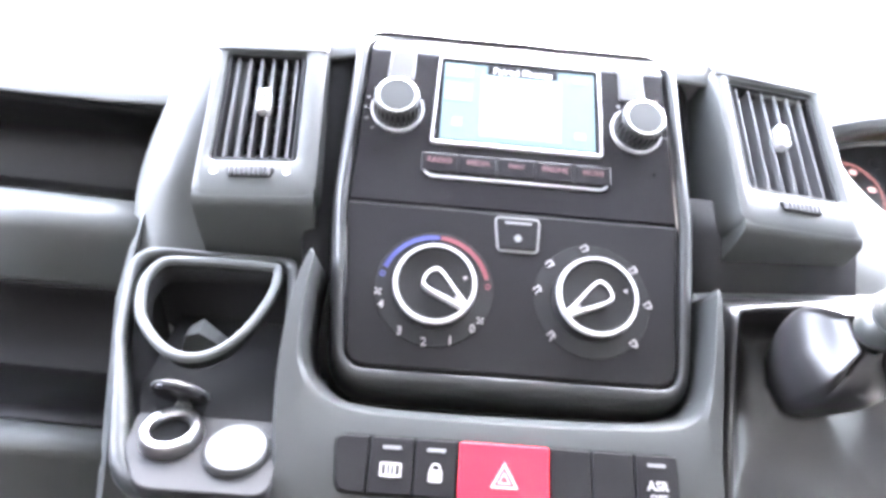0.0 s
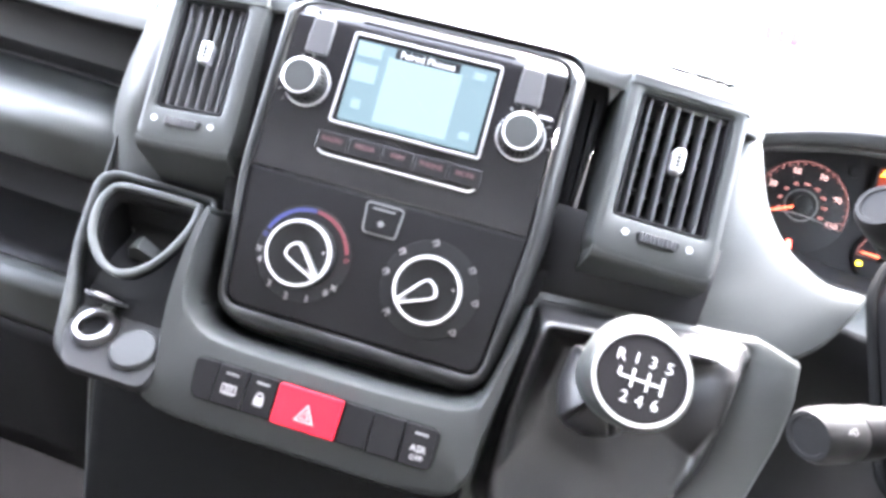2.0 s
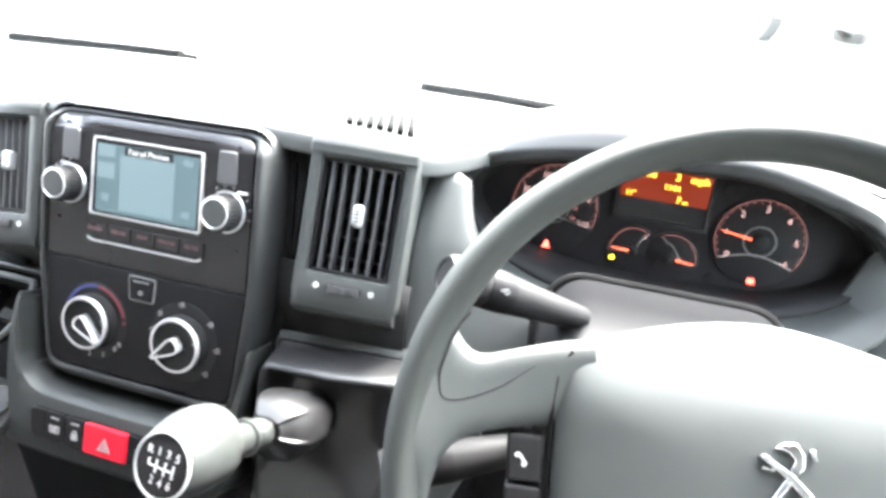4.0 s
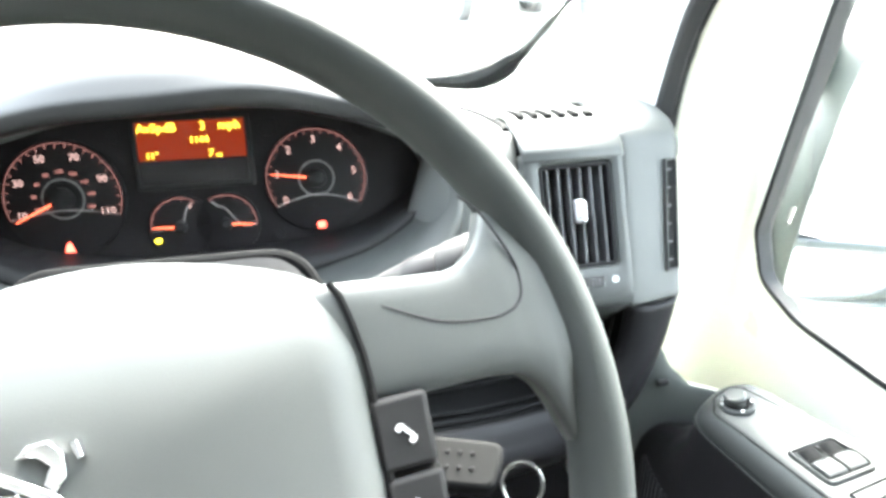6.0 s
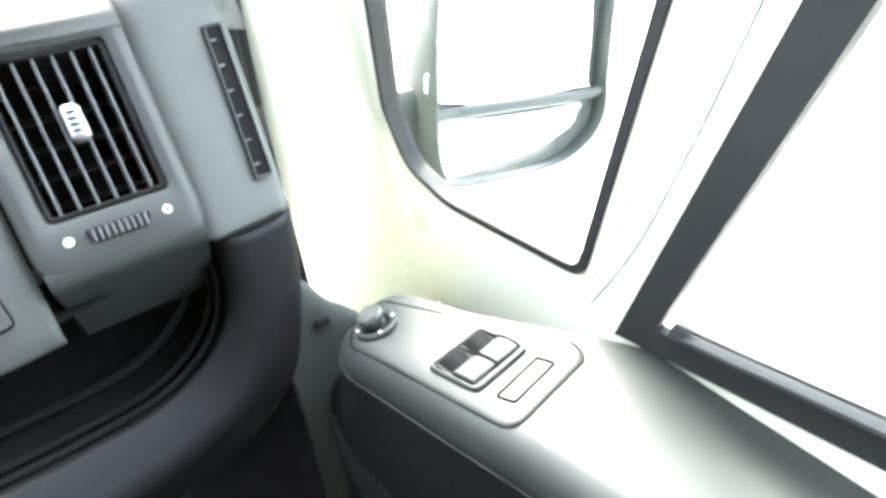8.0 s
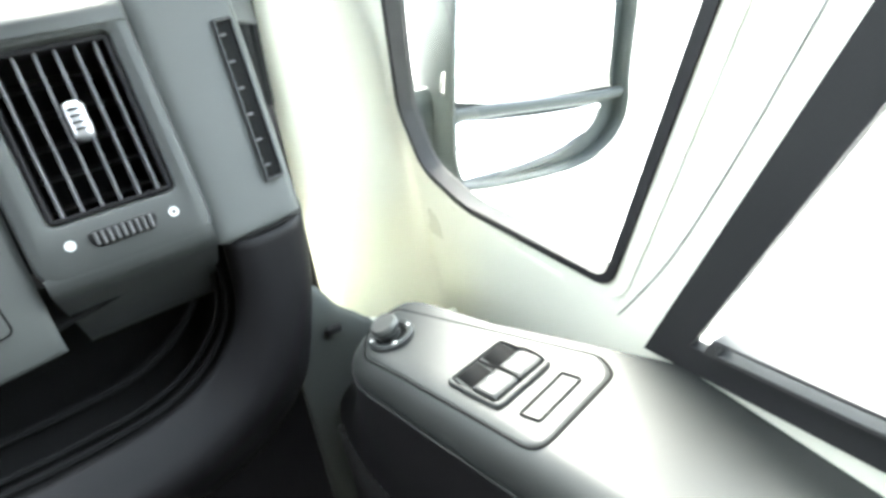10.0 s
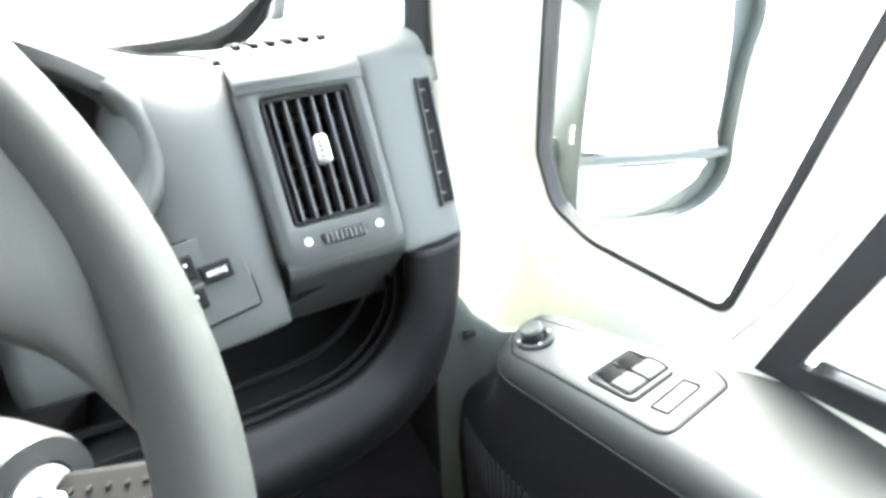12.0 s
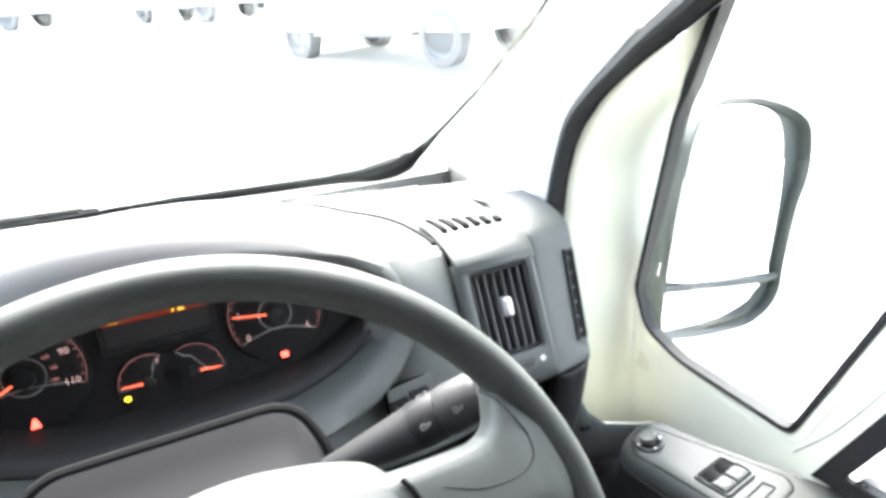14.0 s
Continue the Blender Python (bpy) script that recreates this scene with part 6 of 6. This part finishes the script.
part("edge_shade", bm, EDGESHADE, door, "cream front edge of the door, greyed for shade", thick=0.003)
bm = B()
box(bm, 1.012, 0.5445, 0.846, 0.013, 0.006, 0.006, bev=0.002)
part("edge_slot", bm, DARK, door, "small dark slot in the door edge")
plate = rpoly([(1.0010, 0.443), (1.0130, 0.4640), (1.0370, 0.4680), (1.1085, 0.3500), (1.1050, 0.3350), (1.0380, 0.3195)], [0.010, 0.014, 0.012, 0.010, 0.014, 0.012], 6)
plate = [(a[0] + (b[0] - a[0]) * k / 4, a[1] + (b[1] - a[1]) * k / 4) for a, b in zip(plate, plate[1:] + plate[:1]) for k in range(4)]
mid = (sum(p[0] for p in plate) / len(plate), sum(p[1] for p in plate) / len(plate))
bm = B()
loops(bm, [[on_rest(mid[0] + (x - mid[0]) * k, mid[1] + (y - mid[1]) * k, 0.0006 if k < 0.99 else -0.0005) for x, y in plate] for k in (0.998, 0.985, 0.95, 0.9, 0.82, 0.72, 0.6, 0.45, 0.25)], Matrix(), False, True)
sp = part("switch_plate", bm, ARMG, door, "grey window switch plate", sharp=60)
bm = B()
tube(bm, [on_rest(x, y, 0.0003) for x, y in plate], 0.0008, 6, True)
part("plate_seam", bm, BLACK, door)


K = Matrix.Translation(on_rest(1.0215, 0.4445, 0.0004)) @ pose(0, 0, 0, -4, -10, -30)
bm = B()
lathe(bm, [(0.0150, -0.002), (0.0150, 0.0010), (0.0138, 0.0022), (0.0112, 0.0016), (0.0105, 0.0)], K, 32, True, False)
base = part("knob_base", bm, ARMG, sp, "grey base ring of the mirror adjuster")
for a in (20, 110, 200, 290):
    bm = B()
    prism(bm, circle(0.0127 * math.cos(radians(a)), 0.0127 * math.sin(radians(a)), 0.0012, 10), K, 0.0015, 0.0024)
    part("base_mark", bm, WHITEINK, base)
bm = B()
lathe(bm, [(0.0108, 0.0), (0.0, 0.0008)], K, 24, False, False)
part("knob_gap", bm, BLACK, sp)
bm = B()
lathe(bm, [(0.0070, 0.0005), (0.0068, 0.004), (0.0088, 0.0070), (0.0092, 0.0100), (0.0078, 0.0122), (0.0, 0.0130)], K @ pose(0, 0, 0, 8, -8, 0), 28, True, False)
part("mirror_knob", bm, WHEELG, sp, "grey mirror adjuster knob")
S = Matrix.Translation((1.0550, 0.3743, 0.9004)) @ Matrix(((0.888, -0.271, 0), (0.183, 0.843, 0), (0, 0, 1))).to_4x4()
wout, winn = rect(0, 0, 0.052, 0.042, 0.006, 6), rect(0, 0.001, 0.046, 0.034, 0.003, 6)
bm = B()
holed(bm, wout, winn, S, -0.002, 0.0030, 0.0018)
part("switch_surround", bm, ARMG, sp, "raised rim round the window switches", sharp=60)
bm = B()
prism(bm, inset(winn, -0.0006), S, -0.001, 0.0008)
part("switch_recess", bm, BLACK, sp)
for q in (-0.0115, 0.0115):
    bm = B()
    prof = spline([(0.0165, 0.0008), (0.0160, 0.0034), (0.0130, 0.0030), (0.0070, 0.0012), (0.0030, 0.0010), (0.0012, 0.0042), (-0.004, 0.0052), (-0.0105, 0.0052), (-0.0155, 0.0042), (-0.0160, 0.0005)], 3)
    hollow = [p for p in prof if p[0] > 0.0020]
    loops(bm, [[(q + y, a, b * (1 if abs(y) < 0.0098 else 0.85)) for a, b in prof] for y in (-0.0106, -0.0095, 0.0095, 0.0106)], S)
    rk = part("window_switch", bm, ARMG, sp, "grey window rocker switch")
    bm = B()
    sheet(bm, [[S @ Vector((q + y, a, b + 0.0003)) for a, b in hollow] for y in (-0.0090, 0.0090)])
    part("switch_hollow", bm, BLACK, rk, "dark finger hollow", thick=0.0004)
    bm = B()
    tube(bm, [S @ Vector((q + 0.0108, a, max(b, 0.0032) + 0.0010 * math.sin(math.pi * (a + 0.016) / 0.0325))) for a, b in prof], 0.0008, 6)
    part("switch_edge", bm, BLACK, rk)
    bm = B()
    prism(bm, circle(q, -0.0065, 0.0042, 18), S, 0.0046, 0.0056, 0.0003)
    part("switch_mark", bm, WHITEINK, rk)
P = Matrix.Translation((1.0662, 0.3435, 0.9016)) @ Matrix(((0.901, -0.495, 0), (0.218, 0.959, 0), (0, 0, 1))).to_4x4()
bm = B()
holed(bm, rect(0, 0, 0.0420, 0.0110, 0.0015), rect(0, 0, 0.0408, 0.0098, 0.0010), P, -0.002, 0.0004)
part("blank_plate", bm, BLACK, sp)
bm = B()
tube(bm, [(x - 0.0010, y + 0.0007, 0.8735) for x, y in edge[12:66]], 0.0008, 6)
part("card_seam", bm, ARMG, door, "thin pale seam under the armrest")


# ---- door mirror ----
def door_mirror():
    m = thing("door_mirror", (1.30, 0.66, 1.03), "large grey two-part door mirror on a black arm", "wing mirror")
    bl, br = Vector((1.196, 0.633, 0.962)), Vector((1.389, 0.625, 0.931))
    u = (br - bl).normalized()
    v = Vector((0.055, 0.045, 0.215))
    v = (v - u * v.dot(u)).normalized()
    w = u.cross(v).normalized()
    M = Matrix.Translation(bl) @ Matrix((u, v, w)).transposed().to_4x4()
    out = [p[:2] for p in spline([(-0.007, -0.064), (-0.007, 0.003), (0.0, 0.084), (0.011, 0.162), (0.029, 0.225), (0.061, 0.257), (0.135, 0.265), (0.212, 0.251), (0.248, 0.222), (0.252, 0.155), (0.236, 0.104), (0.223, 0.020), (0.2215, -0.015), (0.212, -0.040), (0.185, -0.064), (0.137, -0.079), (0.018, -0.083)], 3, True)]
    mid = (0.115, 0.095)
    bm = B()
    rings = [[(mid[0] + (x - mid[0]) * k, mid[1] + (y - mid[1]) * k, d) for x, y in out] for k, d in ((0.55, -0.125), (0.80, -0.110), (0.95, -0.075), (1.0, -0.030), (1.0, 0.008), (0.985, 0.013))]
    rings += [[(x, y, 0.013) for x, y in inset(out, 0.005)], [(x, y, 0.008) for x, y in inset(out, 0.008)], [(x, y, -0.004) for x, y in inset(out, 0.009)]]
    loops(bm, rings, M, True, True)
    part("housing", bm, MIRRORGREY, m, "grey plastic mirror housing")
    bm = B()
    tube(bm, [M @ Vector((x, y, 0.004)) for x, y in spline([(0.0, -0.0075), (0.09, -0.0060), (0.18, -0.0040), (0.215, 0.000)], 4)], 0.0060, 10)
    part("divider", bm, MIRRORGREY, m)
    glass = [p[:2] for p in spline([(0.0035, 0.0035), (0.0085, 0.067), (0.026, 0.168), (0.050, 0.236), (0.091, 0.252), (0.144, 0.253), (0.186, 0.238), (0.205, 0.196), (0.209, 0.120), (0.200, 0.018), (0.189, 0.0045)], 4, True)]
    bm = B()
    prism(bm, glass, M, -0.004, 0.002, 0.001)
    part("main_glass", bm, MIRROR, m, "flat mirror glass")
    bm = B()
    prism(bm, [p[:2] for p in spline([(0.005, -0.016), (0.100, -0.0145), (0.184, -0.0115), (0.187, -0.024), (0.172, -0.042), (0.125, -0.063), (0.069, -0.0735), (0.020, -0.074), (0.006, -0.064)], 4, True)], M, -0.004, 0.000, 0.001, 0.010)
    part("wide_glass", bm, MIRROR, m, "curved lower mirror glass", sharp=60)
    for y in (0.195, -0.020):
        bm = B()
        tube(bm, [M @ Vector((-0.072, y, -0.050)), M @ Vector((-0.035, y + 0.004, -0.035)), M @ Vector((0.010, y + 0.008, -0.045)), M @ Vector((0.05, y + 0.008, -0.070))], 0.034, 14, flat=0.55)
        part("arm", bm, MIRRORGREY, m, "short mirror arm")


door_mirror()

# ---- pillar and seals ----
bm = B()
left = [(0.965, 0.80, 1.08), (0.985, 0.775, 1.15), (1.005, 0.70, 1.26), (1.03, 0.52, 1.44), (1.05, 0.28, 1.66), (1.06, 0.10, 1.80)]
right = [(1.055, 0.665, 1.08), (1.052, 0.655, 1.15), (1.045, 0.60, 1.25), (1.05, 0.44, 1.42), (1.06, 0.20, 1.62), (1.065, 0.0, 1.80)]
rows = []
for a, b in zip(left, right):
    a, b = Vector(a), Vector(b)
    o = Vector((0.07, 0.06, 0.0))
    rows.append([a, a.lerp(b, 0.35) + Vector((-0.006, -0.006, 0)), a.lerp(b, 0.7) + Vector((-0.006, -0.008, 0)), b])
smooth_sheet(bm, rows, 4, 3)
solo("pillar", bm, WHITEPAINT, "white painted windscreen pillar", "pillar", kind="structure", thick=-0.05)
bm = B()
SL = spline([(1.012, 0.672, 1.00), (1.018, 0.660, 1.097), (1.020, 0.642, 1.175), (1.021, 0.614, 1.232), (1.023, 0.533, 1.300), (1.026, 0.474, 1.343), (1.035, 0.330, 1.445), (1.05, 0.06, 1.64)], 6)
SR = spline([(1.043, 0.662, 1.00), (1.043, 0.654, 1.080), (1.043, 0.637, 1.170), (1.043, 0.600, 1.230), (1.043, 0.541, 1.280), (1.043, 0.455, 1.333), (1.046, 0.310, 1.432), (1.055, 0.05, 1.625)], 6)
rings = []
for a, b in zip(SL, SR):
    a, b = Vector(a), Vector(b)
    out = Vector((-0.5, -0.8, -0.25)).normalized()
    rings.append([a + Vector((0.02, 0.03, 0)), a, a + out * 0.006 + (b - a) * 0.06, a.lerp(b, 0.25) + out * 0.009, a.lerp(b, 0.5) + out * 0.0075, a.lerp(b, 0.72) + out * 0.007, a.lerp(b, 0.78) + out * 0.003, a.lerp(b, 0.90) + out * 0.0035, b, b + Vector((0.02, 0.02, 0))])
loops(bm, rings, Matrix(), True, True)
solo("door_seal", bm, SEALGREY, "grey rubber door seal along the pillar", "door seal", kind="structure")

bm = B()
box(bm, 1.10, 0.925, 0.67, 0.05, 0.40, 0.74)
solo("kick_panel", bm, DARK, "black kick panel beside the pedals", "panel", kind="structure")

# cab side below and behind the door, passenger side
bm = B()
box(bm, 1.16, -0.9, 1.1, 0.06, 0.35, 1.6)
# Unseen rail added above the door to stop sky light leaking in.
box(bm, 1.09, -0.45, 1.74, 0.06, 1.25, 0.25)
solo("wall_right", bm, CREAM, "cream painted door post with an added rail that blocks sky light", "wall", kind="structure")
# Unseen left side: dark, and solid at the rear to hold back window light.
bm = B()
box(bm, -1.09, 0.1, 0.65, 0.06, 2.2, 0.70)
box(bm, -1.07, -0.55, 1.37, 0.05, 0.9, 0.9)
box(bm, -1.07, 0.1, 1.74, 0.05, 2.2, 0.15)
solo("wall_left", bm, WALLDARK, "unseen dark left wall, solid at the rear to block side light", "wall", kind="structure")


# etched mark on the quarter glass
bm = B()
for k, (w, h) in enumerate(((0.012, 0.0016), (0.016, 0.0012), (0.010, 0.0012))):
    y, z = 0.378, 0.996 - 0.007 * k
    loops(bm, [[(dx(a, b) + d, a, b) for a, b in ((y - w / 2, z - h / 2), (y + w / 2, z - h / 2), (y + w / 2, z + h / 2), (y - w / 2, z + h / 2))] for d in (0.0032, 0.0038)])
part("etched_mark", bm, GREYINK, door)


# ---- parked vehicles and the far side of the road ----
CARSILVER = material("silver_car_paint", (0.50, 0.51, 0.52), 0.3, 0.3, coat=0.5, mottle=0.03)
CARGLASS = material("car_glass", (0.02, 0.025, 0.03), 0.08)
TYRE = material("tyre_rubber", (0.08, 0.08, 0.08), 0.85, grain=0.4)
BRICKWALL = material("far_building", (0.16, 0.17, 0.18), 0.8, mottle=0.3, mottle_scale=0.5)


def suv(name, m, paint, label):
    c = thing(name, m @ Vector((0, 0, 0)), label, "car", "parked cars")
    body = rpoly([(-2.25, 0.42), (2.25, 0.42), (2.3, 0.95), (1.25, 1.08), (-2.15, 1.10), (-2.3, 0.8)], [0.1, 0.12, 0.15, 0.2, 0.12, 0.2], 5)
    bm = B()
    loops(bm, [[(x * s, w, z if z > 0.5 else z + 0.02) for x, z in body] for w, s in ((-0.90, 0.985), (-0.86, 1.0), (0.86, 1.0), (0.90, 0.985))], m)
    part("body", bm, paint, c)
    roof = rpoly([(-2.05, 1.08), (1.15, 1.06), (0.45, 1.72), (-1.85, 1.74)], 0.12, 5)
    bm = B()
    loops(bm, [[(x * s, w, z) for x, z in roof] for w, s in ((-0.80, 0.96), (-0.76, 1.0), (0.76, 1.0), (0.80, 0.96))], m)
    part("cabin", bm, paint, c)
    for sd in (-1, 1):
        for q in ([(-1.85, 1.16), (-1.0, 1.16), (-1.0, 1.62), (-1.72, 1.62)], [(-0.92, 1.16), (-0.1, 1.16), (-0.1, 1.62), (-0.92, 1.62)], [(-0.02, 1.16), (0.85, 1.16), (0.42, 1.62), (-0.02, 1.62)]):
            bm = B()
            loops(bm, [[(x, sd * w, z) for x, z in rpoly(q, 0.05, 4)] for w in (0.78, 0.806)], m)
            part("window", bm, CARGLASS, c)
        for wx in (-1.5, 1.5):
            bm = B()
            W = m @ Matrix.Translation((wx, sd * 0.80, 0.36)) @ pose(0, 0, 0, -90 * sd)
            lathe(bm, [(0.25, -0.12), (0.36, -0.11), (0.37, 0.0), (0.36, 0.11), (0.25, 0.12), (0.24, 0.06)], W, 28, False, False)
            ty = part("tyre", bm, TYRE, c)
            bm = B()
            lathe(bm, [(0.25, 0.0), (0.25, 0.10), (0.20, 0.08), (0.05, 0.10), (0.0, 0.10)], W, 28, True, False)
            part("rim", bm, CARGLASS, ty)
        bm = B()
        loops(bm, [[(x, sd * w, z) for x, z in rect(0, 0.40, 2.1, 0.07, 0.02)] for w in (0.80, 0.93)], m)
        part("side_step", bm, TYRE, c)
    return c


def parked(x, y, z, ahead):
    a = Vector((*ahead, 0)).normalized()
    return Matrix.Translation((x, y, z)) @ Matrix(((a.x, -a.y, 0), (a.y, a.x, 0), (0, 0, 1))).to_4x4()


suv("parked_suv", parked(3.67, 8.96, 0.415, (1.33, -2.68)), CARSILVER, "silver four-wheel-drive car parked across the road")
suv("parked_suv", parked(0.95, 21.5, 0.82, (-2.0, 2.6)), CARSILVER, "pale car parked further off on the car park")
suv("parked_suv", parked(-5.6, 25.0, 0.86, (-2.4, 1.2)), BRICKWALL, "dark grey car parked far off on the car park")


def shop():
    s = thing("shop_building", (9.5, 31.0, 0.8), "low grey roadside shop with a red and dark sign band", "building")
    bm = B()
    box(bm, 10.0, 34.0, 3.75, 16.0, 6.0, 6.0)
    part("wall", bm, WHITEPAINT, s)
    bm = B()
    box(bm, 10.0, 30.9, 6.2, 10.0, 0.12, 1.0)
    part("sign_band", bm, BRICKWALL, s)
    for k in range(3):
        bm = B()
        box(bm, 8.7 + 0.6 * k, 30.8, 6.25, 0.4, 0.06, 0.6)
        part("sign_bar", bm, RED, s)
    bm = B()
    box(bm, 10.0, 34.0, 6.9, 16.4, 6.4, 0.2)
    part("roof", bm, BRICKWALL, s)
    for k in range(5):
        bm = B()
        box(bm, 4.2 + 2.9 * k, 30.98, 2.0, 1.9, 0.06, 2.2)
        part("window", bm, CARGLASS, s)


shop()
